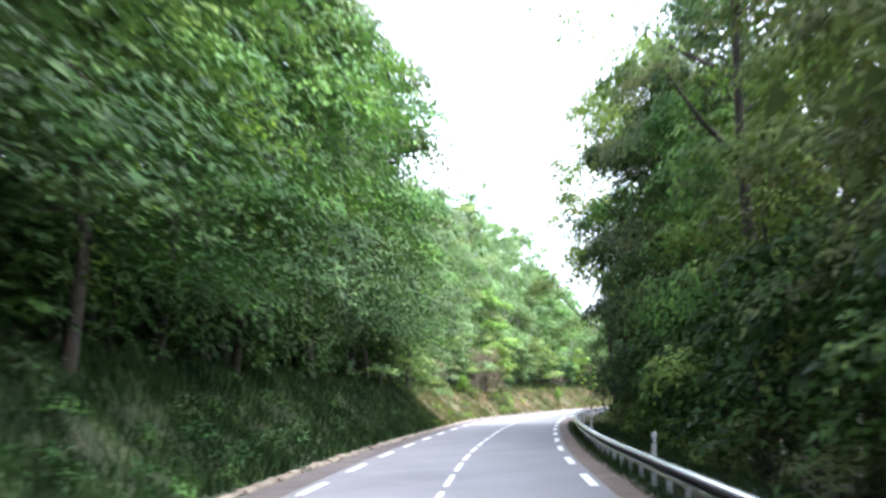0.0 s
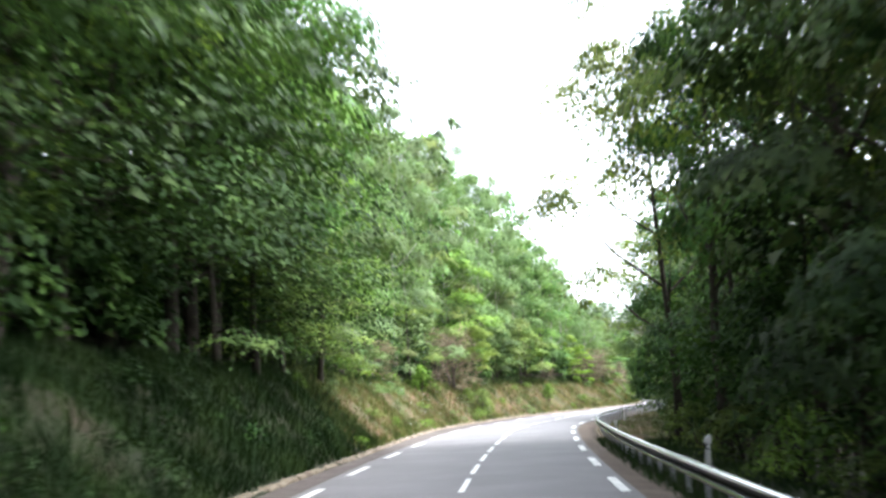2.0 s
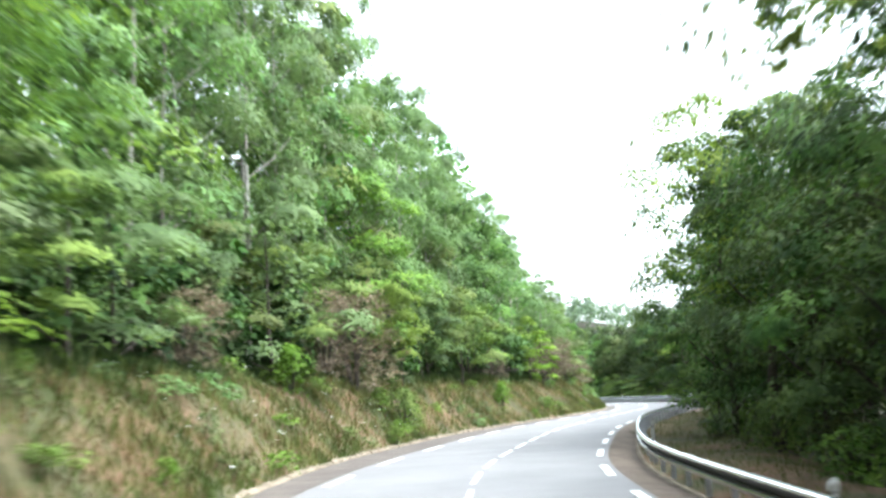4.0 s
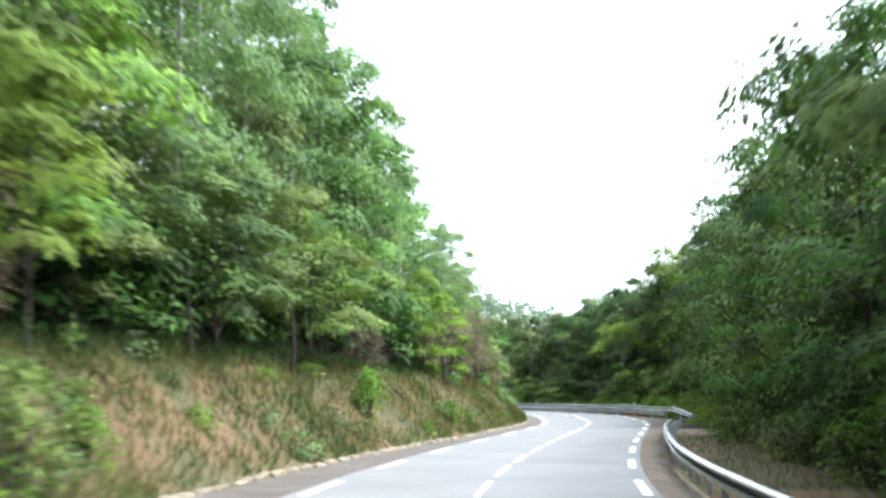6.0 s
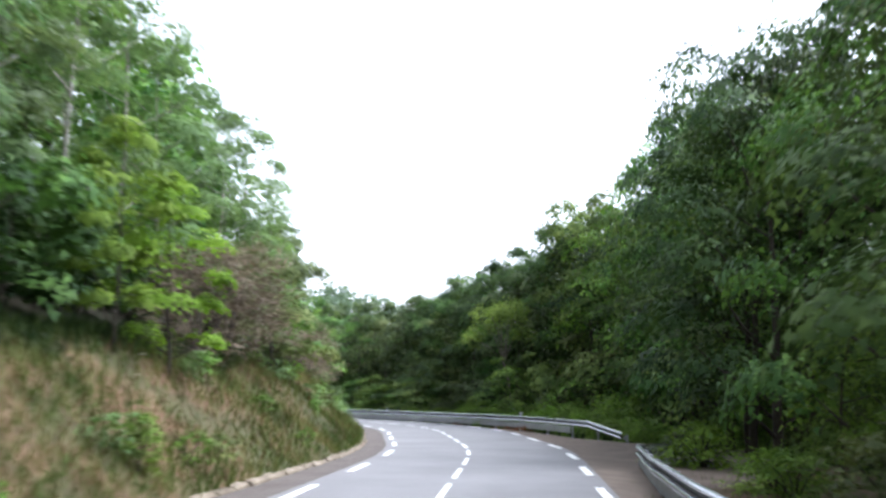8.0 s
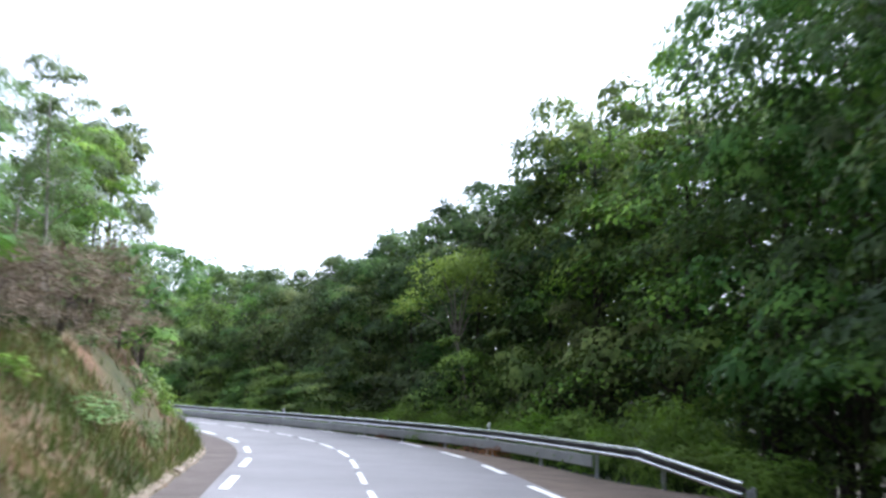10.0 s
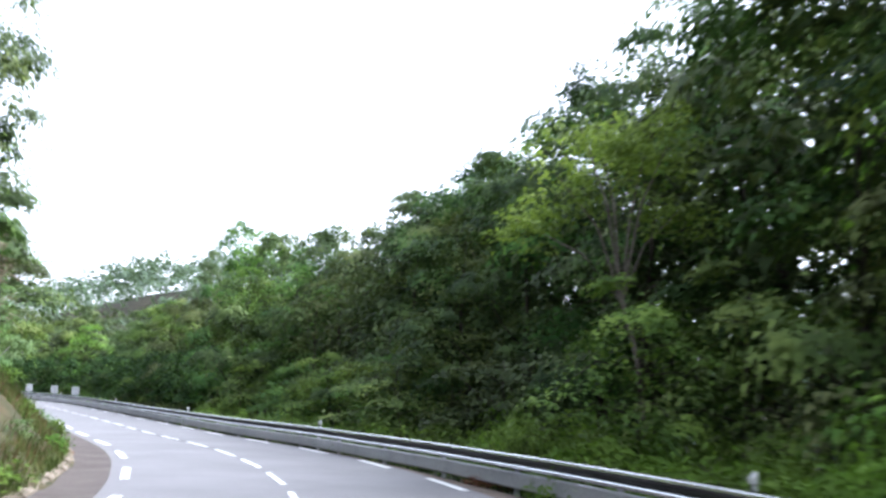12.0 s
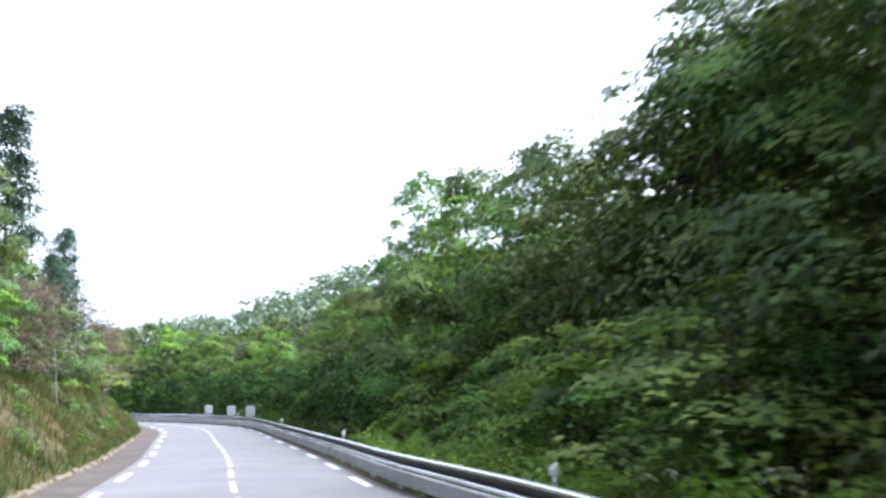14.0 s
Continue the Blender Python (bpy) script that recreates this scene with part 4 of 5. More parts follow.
# the bank: tall dark trees over the road at the start, paler birches after them, low growth towards the last bend
row(BIG, 14, 6, 68, 7.5, [(0, -9.6), (34, -9.6), (44, -9.2), (68, -9.0)], [(0, 20), (40, 21), (52, 21), (68, 18)], LG, (1.05, 1.3))
row(LAYER_HIGH, 12, 9, 64, 4.4, [(0, -8.6), (64, -8.2)], [(0, 15), (50, 16.5), (64, 15)], LG, (1.05, 1.2), 0.4)
row(OVERHANG, 14, 24, 64, 8.0, -8.8, [(24, 21), (50, 23), (64, 20)], LG, (1.1, 1.2), 0.3)
row(OVERHANG, 14, -14, 9, 13.0, -7.6, 20, LG, (1.15, 1.3), 0.3)
row(LAYER_DARK + LAYER_MID, 12, 56, 68, 4.6, [(40, -7.4), (60, -7.2), (68, -7.4)], [(40, 14), (68, 12)], LG, (0.85, 1.05), 0.4)
EDGE_TOP = [(62, 8.6), (100, 9.4), (130, 9.2), (152, 7.4)]
row(EDGE, 6, 70, 102, 3.0, [(62, -9.0), (80, -9.0), (102, -8.8)], EDGE_TOP, LG, (0.9, 1.15), 0.5)
row(EDGE[1:], 6, 103, 130, 2.8, [(95, -8.9), (112, -8.4), (130, -7.9)], EDGE_TOP, LG, (0.9, 1.15), 0.5)
row(EDGE, 6, 131, 152, 3.0, [(130, -8.0), (152, -7.5)], EDGE_TOP, LG, (0.9, 1.1), 0.5)
row(MID + DARK, 12, 104, 128, 5.5, [(95, -10.4), (130, -9.6)], [(100, 14), (128, 15)], LG, (0.75, 0.95), 0.5, 1.0)
row(LOW_PALE + LOW_MID, 5, 133, 152, 5.5, -7.5, 5.8, LG, (0.75, 1.0), 0.4)
row(PALE, 12, 67, 150, 3.1, [(62, -10.9), (95, -10.7), (120, -10.0), (150, -9.5)], [(62, 17), (80, 19), (95, 22), (110, 22), (120, 20.5), (132, 17.5), (150, 12)], LG, (0.95, 1.25), 0.7, 1.2)
row(PALE + MID, 12, 64, 158, 6.4, [(62, -14.3), (120, -13.8), (160, -12.6)], [(62, 20.5), (100, 25), (112, 26), (122, 24.5), (135, 21), (160, 15.5)], LG, (0.95, 1.25), 0.9, 1.3)
row(LOW_DARK + LOW_MID, 5, 153, 178, 2.8, [(153, -7.2), (162, -6.7), (178, -6.7)], 6.6, LG, (0.85, 1.1), 0.3)
row(LOW_MID + LOW_PALE, 5, 179, 200, 3.6, -7.0, [(150, 7), (180, 7), (200, 6)], LG, (0.85, 1.1), 0.4)
row(MID + PALE, 12, 154, 200, 3.8, -10.0, [(150, 10.5), (175, 12.5), (188, 12.5), (200, 9)], LG, (0.75, 1.0), 0.5, 1.0)
row(LOW_MID + LOW_PALE, 5, 201, 268, 5.0, [(200, -6.9), (266, -7.2)], [(200, 5.2), (225, 5.2), (266, 7)], LG, (0.8, 1.05), 0.4)
row(MID, 12, 206, 270, 6.5, -10.3, [(200, 8.5), (235, 8), (268, 10)], LG, (0.7, 0.95), 0.7, 1.0)
# behind the guardrails
row(BIG_MID, 14, 10, 31, 6.0, 11.6, 20, RG, (0.8, 0.95))
row(BIG_MID + BIG, 14, 33, 62, 5.0, 10.8, [(32, 20), (50, 20), (62, 17)], RG, (0.74, 0.86), 0.4)
row(LAYER_MID + MID, 12, 14, 34, 5.5, 9.2, [(0, 10.5), (34, 12)], RG, (0.8, 1.0), 0.4)
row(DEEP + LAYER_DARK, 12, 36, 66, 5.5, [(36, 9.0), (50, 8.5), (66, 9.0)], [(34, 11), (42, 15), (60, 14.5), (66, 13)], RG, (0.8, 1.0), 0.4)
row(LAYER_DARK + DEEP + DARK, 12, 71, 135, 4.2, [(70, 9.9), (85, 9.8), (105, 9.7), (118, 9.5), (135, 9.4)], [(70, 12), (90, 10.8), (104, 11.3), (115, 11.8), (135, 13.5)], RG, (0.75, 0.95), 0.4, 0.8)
row(LAYER_LOW + LOW_DARK, 5, 72, 135, 6.0, [(70, 9.6), (100, 10.2), (122, 9.8), (134, 8.8)], 4.6, RG, (0.8, 1.05), 0.4)
row(LAYER_LOW + LOW_MID, 5, 138, 173, 4.4, [(138, 13), (150, 13.2), (160, 12.6), (170, 12.0), (184, 10.4)], 4.8, RG, (0.9, 1.2), 0.4)
row(LAYER_LOW + LOW_DARK, 5, 189, 228, 4.4, [(187, 9.8), (200, 9.4), (215, 8.4), (288, 7.4)], [(187, 4.6), (288, 5)], RG, (0.9, 1.2), 0.4)
row(LAYER_MID + DARK + MID, 12, 232, 292, 5.4, [(187, 11.8), (215, 11.2), (290, 10)], [(232, 11.5), (255, 11.5), (265, 10), (278, 12), (292, 11)], RG, (0.85, 1.1), 0.7, 0.9)
row(DARK + LAYER_DARK, 12, 140, 208, 5.2, [(140, 16.0), (160, 14.6), (176, 13.6), (208, 13.2)], [(140, 15.5), (160, 15.5), (176, 13), (190, 12.5), (208, 10.5)], RG, (0.85, 1.05), 0.5, 0.8)
own = np.random.default_rng(77)
STANDING = [(DEEP, 36.5, 137.0, 14, 1.0), (LAYER_MID, 40.0, 143.0, 15.5, 1.0), (DARK, 43.5, 149.0, 13.8, 1.1), (LAYER_DARK, 38.6, 141.0, 13.6, 0.95), (DEEP, 41.4, 146.4, 13.6, 1.1), (DEEP, 39.6, 139.4, 14.2, 1.1), (DARK, 48.2, 157.0, 12.0, 0.9), (LAYER_DARK, 49.0, 162.5, 12.4, 0.95), (DARK, 46.4, 154.5, 18.0, 1.0), (DARK, 48.2, 160.0, 18.6, 1.0),
            (LAYER_MID, 48.5, 165.0, 18.2, 1.1), (MID, 48.4, 171.5, 17.8, 1.05), (MID, 50.2, 168.0, 17.4, 1.1), (DEEP, 50.0, 175.5, 15.0, 1.2), (LAYER_DARK, 47.8, 182.0, 11.8, 0.95), (DEEP, 49.8, 185.0, 14.0, 1.1),
            (DEEP, 47.2, 189.0, 10.8, 0.95), (LAYER_MID, 46.4, 194.0, 11.2, 0.95), (LAYER_DARK, 46.0, 199.5, 11.8, 1.05), (DARK, 47.5, 204.0, 11.8, 1.1), (LAYER_MID, 45.9, 209.5, 11.4, 0.95),
            (LAYER_DARK, 44.8, 215.0, 11.2, 0.95), (DARK, 44.4, 220.5, 12.8, 0.95), (DARK, 42.2, 230.0, 14.6, 0.85), (LAYER_MID, 43.4, 226.0, 14.4, 0.8), (DARK, 45.6, 213.5, 12.4, 0.9), (MID, 42.8, 236.0, 14.2, 0.75), (LAYER_MID, 42.6, 223.5, 11.2, 0.8), (PALE, 40.6, 241.0, 13.8, 0.9), (LAYER_MID, 38.6, 247.0, 11.6, 0.85),
            (DEEP, 48.6, 192.0, 12.2, 1.0), (DEEP, 47.6, 198.0, 11.4, 1.0), (DARK, 51.5, 200.0, 13.5, 1.1), (DARK, 52.0, 207.0, 12.5, 1.1)]
for kinds, x, y, top, wide in STANDING:
    z = float(height(np.array([x]), np.array([y]))[0][0])
    t = (top - z) / 12
    put(kinds, x, y, t, wide * t ** 0.35, RG, own)
for kinds, x, y, top, wide in ((FIR, 23.2, 221.0, 15.5, 1.2), (MID, 26.2, 205.0, 11.0, 0.65), (PALE, 25.2, 212.0, 11.0, 0.9), (MID, 29.7, 179.0, 14.5, 0.6), (MID, 28.4, 183.5, 15.0, 0.6), (LOW_DARK, 30.4, 181.5, 6.4, 0.9), (LOW_DARK, 30.3, 174.5, 6.0, 0.8), (DARK, 29.1, 182.0, 14.4, 0.58), (PALE, 29.9, 180.8, 14.6, 0.85)):
    z = float(height(np.array([x]), np.array([y]))[0][0])
    put(kinds, x, y, (top - z) / (5 if kinds is LOW_DARK else 10 if kinds is FIR else 12), wide, LG, own)
put(GAUNT, 7.9, 26.0, 1.0, 1.0, RG, rng)
put(DARK, 19.0, 97.4, 1.1, 0.95, RG, rng)
put(LOW_DARK, 18.0, 96.0, 0.9, 1.0, RG, rng)
for x, y, t, w in ((10.8, 65.0, 1.1, 0.95), (10.4, 58.5, 1.45, 0.95), (11.0, 50.0, 1.45, 1.1), (10.8, 41.0, 1.2, 0.95), (17.4, 89.5, 0.88, 1.05)):
    put(OVERHANG_MID, x, y, t, w, RG, rng)
put(GAUNT, 14.0, 52.0, 1.05, 1.0, RG, rng)
for x, y, t, w in ((-7.3, 19.6, 1.0, 1.12), (-6.9, 33.5, 1.15, 1.0), (-6.2, 46.0, 1.1, 1.0), (-4.6, 58.5, 1.0, 0.95)):
    put(LAYER_FRESH, x, y, t, w, LG, rng)
put(LAYER_HIGH, -8.2, 14.5, 1.05, 1.0, LG, rng)


def deep_woods(name, label, rows, mat=LEAF_DARK, spread=(3.4, 4.6), leaf=0.42, count=15, sway=1.2, trunk=0.24):
    """Trees behind the front rows or unseen behind the start, joined: trunks and crowns of larger leaves. rows: first
    and last y, gap, offset, top.
    """
    r = np.random.default_rng(29)
    low = 0.2 if trunk > 0.15 else 0.06
    tri, wood = [], []
    for y0, y1, gap, off, top in rows:
        s = s_of(y0)
        while s < s_of(y1):
            y = float(np.interp(s, STEP, LINE[:, 1]))
            p = spot(s, (along(y, *off) if isinstance(off, list) else off) + r.normal(0, sway))
            z = float(height(np.array([p[0]]), np.array([p[1]]))[0][0])
            H = (along(y, *top) if isinstance(top, list) else top) + r.normal(0, sway * 0.7) - z
            R = min(r.uniform(*spread), 0.5 * H)
            base = np.array([p[0], p[1], z])
            wood.append(tube([base, base + [0.2, 0.1, H * 0.5], base + [0.1, 0.3, H * 0.8]], [trunk, trunk * 0.66, trunk * 0.12], 5))
            for k in range(15):
                u = ((k + r.random()) / 15) ** 0.62
                a = k * 2.4 + r.normal(0, 0.5)
                q = R * crown_profile("round", u)
                c = base + [math.cos(a) * q * 0.68, math.sin(a) * q * 0.68, H * (low + (0.96 - low) * u)]
                d = r.normal(0, 1, (5, 3)) + [math.cos(a) * 0.8, math.sin(a) * 0.8, 0.5]
                d /= np.linalg.norm(d, axis=1)[:, None]
                tri.append(pads(r, c + d * q * 0.36 * np.array([1, 1, 0.65]), d, r.uniform(0.22, 0.33, 5) * min(R, 4.2), count, leaf, 0.5, 0.3, 0.85))
            s += gap * r.uniform(0.75, 1.25)
    g = tagged(new(name, triangles(name, np.concatenate(tri), mat)), label, "woods", kind="stuff")
    v, f = join(wood)
    tagged(part("trunks", mesh_from("trunks", v, f, BARK, True), g), kind="stuff")
    return g


# first row: unseen trees behind the start, added to block sky light
deep_woods("bank_woods", "dense dark green woods above the bank, with unseen light-blocking trees behind the start",
           [(-70, -6, 3.4, -6.6, 17), (-40, 12, 4.0, -9.0, 18), (62, 152, 6.5, -15.6, [(62, 17), (110, 19), (152, 14)]), (2, 160, 3.8, -13.2, [(0, 9.5), (60, 9.0), (160, 8)]), (160, 280, 4.4, -12.8, [(160, 7.5), (200, 6.5), (280, 7)]), (-34, 66, 5.5, -15.5, 25), (66, 150, 6.0, -18.5, [(62, 27), (110, 28), (140, 28), (150, 25)]), (150, 206, 6.0, -16, [(150, 20), (165, 17), (206, 12)]), (206, 288, 7.0, -15.5, 11)])
# again the first row is out of view, closing off light from behind
deep_woods("valley_woods", "dense green woods behind the front trees, with unseen light-blocking trees behind the start",
           [(-70, -6, 3.4, 7.0, 17), (-40, 12, 4.0, 9.4, 17), (34, 80, 4.8, 13.6, [(34, 14), (60, 13.5), (80, 12)]), (148, 205, 4.6, 17.5, 4.5), (140, 180, 5.0, 24, 18), (164, 206, 4.6, 27, 13), (169, 184, 3.8, 16.2, 15.5), (12, 134, 5.0, 14.2, [(0, 9), (134, 9)]), (176, 232, 3.8, 14.6, [(176, 12.5), (186, 13), (200, 11), (215, 10), (232, 10)]), (232, 290, 4.4, 14.0, 7), (-34, 70, 5.5, 15.5, [(0, 21), (60, 17), (70, 12)]), (72, 150, 6.0, 16.5, [(70, 12.5), (95, 10.5), (120, 14), (150, 14)]),
            (140, 194, 6.0, 19, [(140, 15), (170, 16.5), (182, 13), (194, 14)]), (72, 296, 9.0, 22, [(72, 11.5), (120, 14.5), (170, 15.5), (204, 9.5), (228, 12), (245, 9), (295, 11)]), (196, 296, 6.0, 16.5, [(190, 12), (204, 9.5), (214, 9.0), (228, 11), (245, 9.5), (295, 11)])])
# near-black leaves fill the hollow under the trees to paint its shade
deep_woods("understorey", "low undergrowth with leaves coloured dark for the deep shade under the trees",
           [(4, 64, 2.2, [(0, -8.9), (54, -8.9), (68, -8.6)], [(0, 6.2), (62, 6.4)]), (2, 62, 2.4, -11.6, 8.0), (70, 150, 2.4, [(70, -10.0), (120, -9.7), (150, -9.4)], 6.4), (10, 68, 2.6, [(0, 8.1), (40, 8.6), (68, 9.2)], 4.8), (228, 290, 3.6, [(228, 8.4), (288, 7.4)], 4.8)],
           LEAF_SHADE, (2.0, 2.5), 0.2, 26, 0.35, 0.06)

# single plants that stand out
fork_tree = put(YELLOW, 45.5, 177.4, 1.0, 1.0, RG, rng)
fork_tree.matrix_basis = pose(*fork_tree.matrix_basis.translation, 0, 0, -25) @ Matrix.Diagonal((1.0, 1.0, 0.9, 1))
put(LIME_CREST, 6.1, 101.6, 1.0, 1.0, BG, rng)
put(SHRUB, 6.0, 101.2, 1.1, 0.8, BG, own)
put(LIME_TREE, 17.6, 133.6, 1.0, 0.9, BG, rng)
put(LIME_TREE, 18.9, 135.0, 0.9, 1.0, BG, rng)
put(LIME_TREE, 23.9, 222.5, 0.85, 0.9, BG, rng)
put(LIME, 33.4, 136.4, 0.7, 1.2, SG, rng)
put(LIME, 31.4, 130.6, 0.5, 1.0, SG, rng)
for x, y, t, w in DRY_SPOTS:
    put(DRY, x, y, t, w, BG, rng)
for x, y, t, w in ((1.7, 92.6, 1.3, 1.4), (13.4, 120.9, 1.35, 1.1), (5.0, 101.0, 0.8, 0.9), (6.6, 104.0, 0.8, 0.9), (5.4, 97.2, 0.6, 0.8), (30.6, 177.5, 0.7, 0.8), (18.0, 129.4, 0.8, 0.8)):
    put(SAPLING, x, y, t, w, "saplings on the bank", rng)
for x, y, t, w in ((43.6, 192.0, 0.8, 1.25), (43.6, 203.0, 0.85, 1.1)):
    put(LAYER_LOW[1:2], x, y, t, w, RG, rng)
for x, y, t, w in ((44.8, 197.0, 0.9, 1.2), (45.6, 186.0, 0.8, 1.1), (42.6, 211.0, 0.9, 1.1)):
    put(LAYER_LOW[:1], x, y, t, w, RG, rng)
for x, y, t, w in ((44.4, 175.4, 0.95, 0.9), (46.4, 174.6, 1.1, 0.9)):
    put(LAYER_LOW[1:2], x, y, t, w, RG, rng)
put(FIR, 22.2, 232.5, 0.86, 0.9, LG, rng)
put(FIR, 15.5, 258.0, 0.7, 0.8, LG, rng)
put(FIR, 24.2, 226.0, 0.66, 0.8, LG, rng)

# shrubs and ferns along the foot of the woods, weeds on the bank
for y in np.arange(12, 285, 5.5):
    s = s_of(y + rng.uniform(-1.5, 1.5))
    p = spot(s, (11.2 if 134 < y < 154 else 9.0 if 154 <= y < 166 else 7.6 if 166 <= y < 180 else 8.3 if 68 < y < 126 else 7.0) + rng.normal(0, 0.35))
    put(SHRUB, p[0], p[1], rng.uniform(0.6, 1.1), rng.uniform(0.8, 1.2), SG, rng)
for y in np.r_[np.arange(154, 160, 1.2), np.arange(160, 186, 0.8), np.arange(186, 212, 1.2)]:
    p = spot(s_of(y), float(rail_far(y)) + rng.uniform(0.7, 3.4))
    put(FERN, p[0], p[1], rng.uniform(0.7, 1.3), rng.uniform(0.7, 1.2), "ferns behind the guardrail", rng)
for y in np.arange(159, 186, 0.6):
    p = spot(s_of(y), rng.uniform(7.4, 10.2))
    put(FERN, p[0], p[1], rng.uniform(1.3, 2.2), rng.uniform(0.9, 1.4), "ferns behind the guardrail", rng)
for y in np.arange(156, 182, 1.1):
    p = spot(s_of(y), float(rail_far(y)) + rng.uniform(0.9, 2.4))
    put(FRESH_SHRUB, p[0], p[1], rng.uniform(0.6, 1.2), rng.uniform(0.7, 1.15), SG, rng)
for x, y in ((45.6, 141.0), (46.2, 145.0), (46.8, 149.0), (47.4, 153.0), (44.4, 139.0)):
    put(SHRUB, x - 1.5, y, 1.3, 1.5, SG, rng)
for y in np.r_[np.arange(10, 62, 1.0), np.arange(62, 262, 1.6)]:
    yy = y + rng.uniform(-1, 1)
    p = spot(s_of(yy), float(left_kerb(yy)) - rng.uniform(0.4, 3.4))
    put(SHADE_WEED if yy < 62 else WEED, p[0], p[1], rng.uniform(0.6, 1.5), rng.uniform(0.6, 1.5), "weeds on the bank", rng)


for x, y in ((41.6, 166.6), (42.0, 169.2), (42.6, 172.4), (43.0, 164.2), (41.9, 178.0)):
    put(BRACKEN, x, y, 0.6, 0.8, "dead bracken behind the guardrail", rng)


def wildflower():
    g = tagged(new("wildflower"), "white umbel wildflower on a thin stalk", "wildflower", "wildflowers on the bank")
    v, f = tube([(0, 0, -0.1), (0.02, 0.01, 0.4), (0.05, 0.02, 0.8)], [0.008, 0.006, 0.004], 4)
    part("stalk", mesh_from("stalk", v, f, GRASS), g)
    r = np.random.default_rng(17)
    n = 46
    a, q = r.uniform(0, 2 * np.pi, n), np.sqrt(r.random(n)) * 0.06
    c = np.c_[0.05 + q * np.cos(a), 0.02 + q * np.sin(a), 0.8 + 0.02 - q * q * 3]
    t = np.c_[np.cos(a), np.sin(a), np.zeros(n)] * 0.016
    w = np.c_[-np.sin(a), np.cos(a), np.zeros(n)] * 0.011
    part("umbel", triangles("umbel", np.stack([c - w, c + w, c + t + [0, 0, 0.006]], 1), PETAL), g, "white flower umbel")
    return g


flower = wildflower()
for i in range(88):
    yy = rng.uniform(76, 99) if i < 64 else rng.uniform(100, 132)
    p = spot(s_of(yy), float(left_kerb(yy)) - rng.uniform(0.5, 3.0))
    z = float(height(np.array([p[0]]), np.array([p[1]]))[0][0])
    m = pose(p[0], p[1], z, rng.normal(0, 8), rng.normal(0, 8), rng.uniform(0, 360)) @ Matrix.Diagonal((1, 1, rng.uniform(0.5, 1.0), 1))
    if i:
        copy_thing(flower, m)
    else:
        flower.matrix_basis = m

# ---------------------------------------------------------------- grass and far woods


def blades(name, label, mat, y0, y1, offset, width, per_metre, size, seed):
    """Loose grass blades over a strip of the ground."""
    r = np.random.default_rng(seed)
    n = int((y1 - y0) * per_metre)
    yy = r.uniform(y0, y1, n)
    ss = np.interp(yy, LINE[:, 1], STEP)
    o = offset(yy) + r.random(n) * width
    keep = ((wave(yy, o * 2, 0.5) + r.normal(0, 0.8, n)) > -0.6) & ((np.abs(yy - 169) > 12) | (o > left_kerb(yy) - 0.8) | (r.random(n) < 0.1))
    ss, o, yy = ss[keep], o[keep], yy[keep]
    x = np.interp(ss, STEP, LINE[:, 0]) + o * np.interp(ss, STEP, SIDE[:, 0])
    y = np.interp(ss, STEP, LINE[:, 1]) + o * np.interp(ss, STEP, SIDE[:, 1])
    z = height(x, y)[0]
    p = np.c_[x, y, z - 0.03]
    m = len(p)
    a = r.uniform(0, 2 * np.pi, m)
    w = np.c_[np.cos(a), np.sin(a), np.zeros(m)] * (size * 0.05 * r.uniform(0.6, 1.6, m))[:, None]
    tip = p + np.c_[r.normal(0, 0.35, m), r.normal(0, 0.35, m), np.ones(m)] * (size * r.uniform(0.5, 1.4, m))[:, None]
    tri = np.stack([p - w, p + w, tip], 1)
    return tagged(new(name, triangles(name, tri, mat)), label, "grass", kind="stuff")


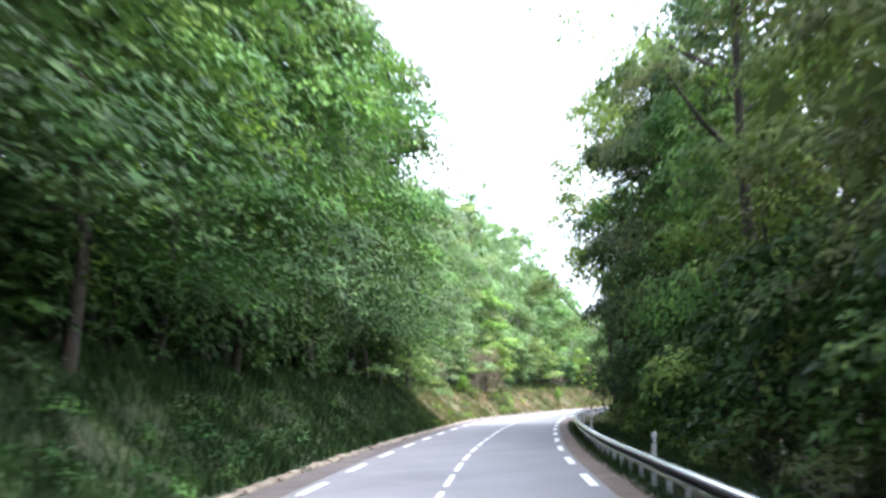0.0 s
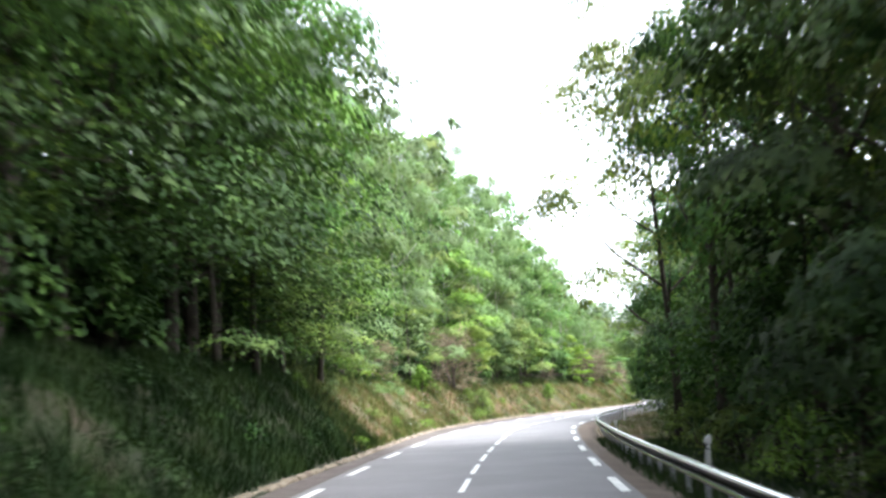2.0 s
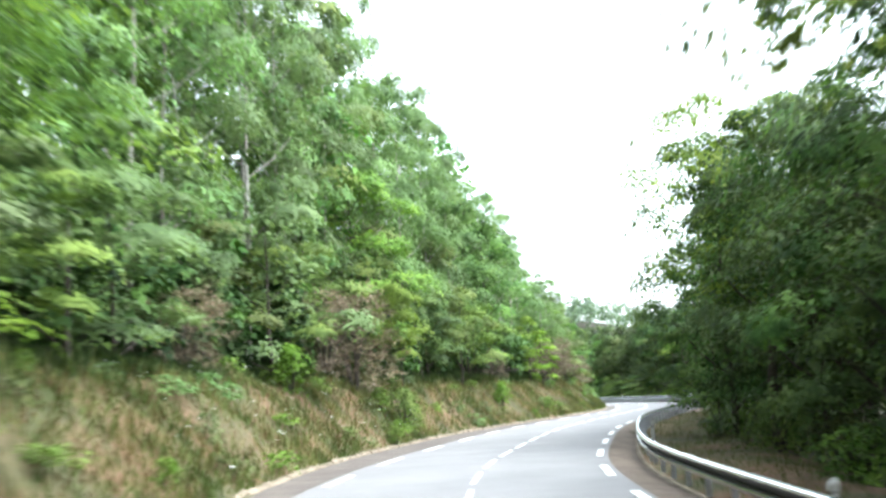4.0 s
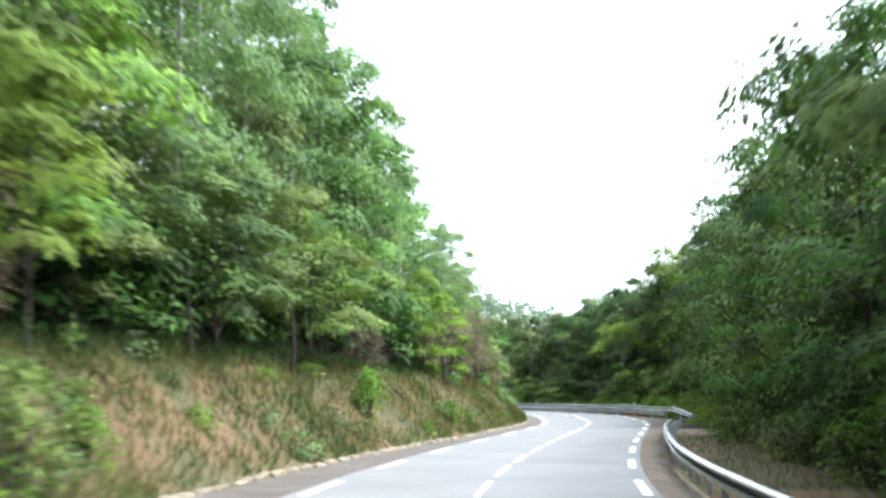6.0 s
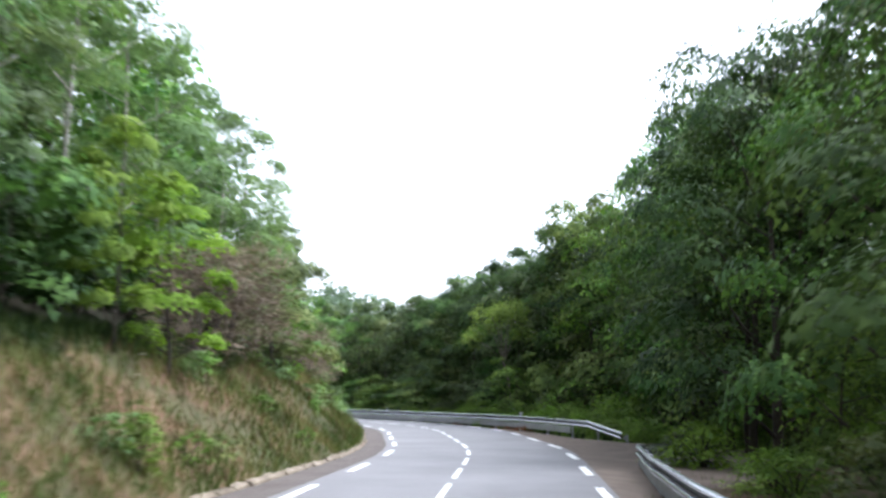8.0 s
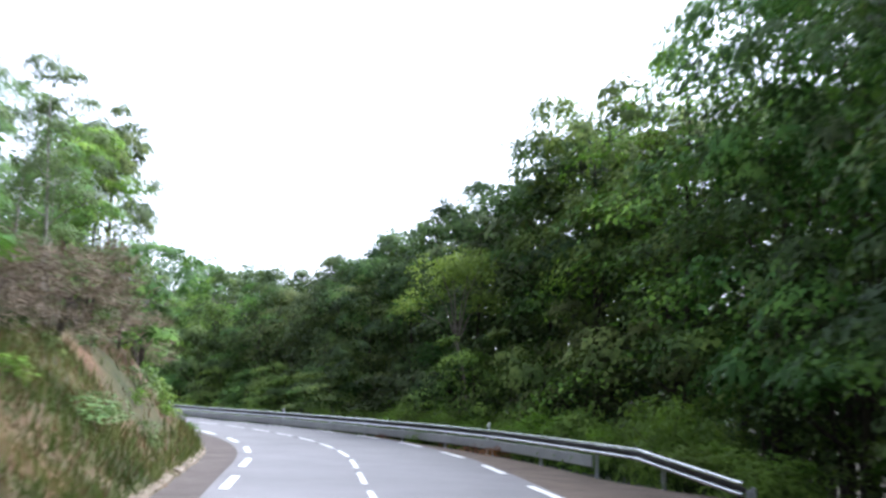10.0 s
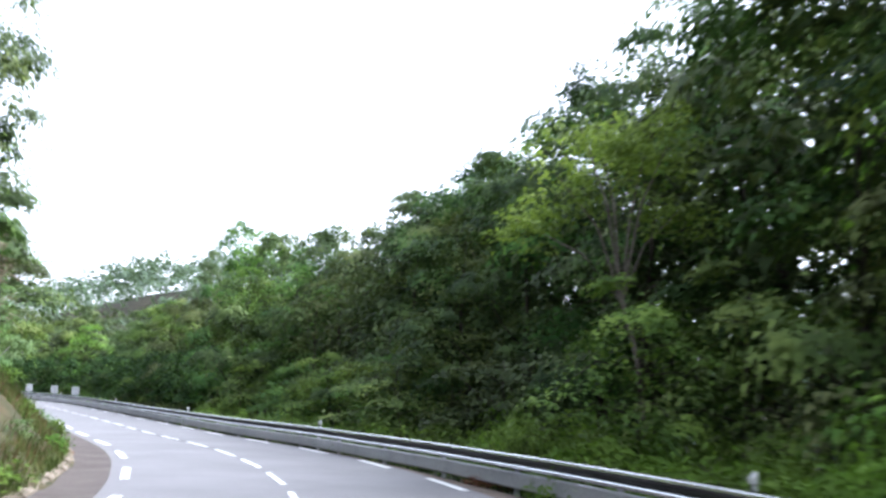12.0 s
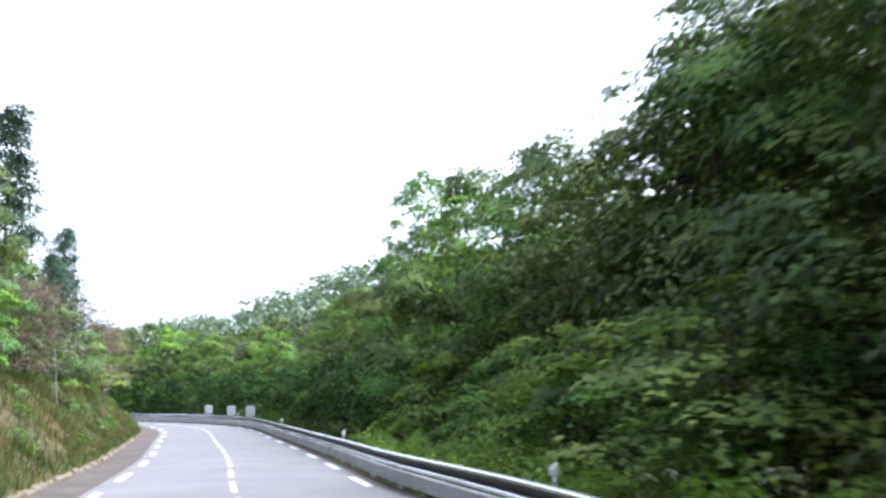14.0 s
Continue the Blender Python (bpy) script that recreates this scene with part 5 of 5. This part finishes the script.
# this blade colour already holds the shade of the canopy
blades("lush_grass", "green grass on the bank, coloured dark for the canopy shade", SHADED_GRASS, 4, 66, lambda y: left_kerb(y) - 4.2, 4.0, 1250, 0.38, 6)
blades("bank_grass", "green grass growing on the road bank", GRASS, 62, 262, lambda y: left_kerb(y) - 4.1, 3.95, 500, 0.34, 1)
blades("dry_grass", "dry straw-coloured grass on the bank", STRAW, 62, 262, lambda y: left_kerb(y) - 3.2, 2.9, 200, 0.3, 2)
blades("shade_grass", "grass along the top of the bank, coloured dark for tree shade", SHADED_GRASS, 64, 200, lambda y: left_kerb(y) - 4.8, 1.9, 260, 0.42, 9)
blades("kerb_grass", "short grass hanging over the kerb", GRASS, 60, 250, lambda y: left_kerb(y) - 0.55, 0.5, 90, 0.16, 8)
blades("verge_grass", "green verge grass round the guardrail posts", SHADED_GRASS, 4, 68, lambda y: rail_near(y) - 0.45, 3.0, 300, 0.26, 3)
blades("worn_verge_grass", "thin green and straw grass on the brown verge", GRASS, 66, 136, lambda y: rail_near(y) + 0.25, 3.6, 110, 0.22, 13)
blades("rail_weeds", "short weeds at the foot of the guardrail", GRASS, 100, 140, lambda y: rail_near(y) - 0.5, 0.3, 40, 0.14, 14)
blades("far_verge_grass", "green grass behind the far guardrail", SHADED_GRASS, 156, 285, lambda y: rail_far(y) + 0.3, 3.4, 240, 0.4, 4)


def far_woods(name, label, x0, x1, y0, y1, n, sprays, keep):
    """Tree crowns over far ground, as clumps of large leaves with haze in their colour. keep(offset, y) tells where
    they stand.
    """
    r = np.random.default_rng(int(n + sprays))
    x, y = r.uniform(x0, x1, n), r.uniform(y0, y1, n)
    z, o, yy = height(x, y)
    ok = keep(o, y)
    P = np.c_[x, y, z][ok]
    n = len(P)
    out = []
    tall = r.uniform(0.8, 1.25, (n, 1))
    for k in range(sprays):
        d = r.normal(0, 1, (n, 3))
        d /= np.linalg.norm(d, axis=1)[:, None]
        d[:, 2] = np.abs(d[:, 2])
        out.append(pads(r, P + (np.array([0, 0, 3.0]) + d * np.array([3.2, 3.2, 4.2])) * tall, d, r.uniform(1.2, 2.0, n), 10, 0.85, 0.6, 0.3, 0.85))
    return tagged(new(name, triangles(name, np.concatenate(out), LEAF_HAZE)), label, "woods", kind="stuff")


far_woods("far_woods", "green woods on the far ridge, haze put into the leaf colour", -110, 230, 318, 412, 900, 7, lambda o, y: o > -1e9)
far_woods("hillside_woods", "green woods covering the hillsides beyond the road, leaves paled for haze", -95, 150, -70, 330, 2000, 5, lambda o, y: (o < -21) | (o > 29))
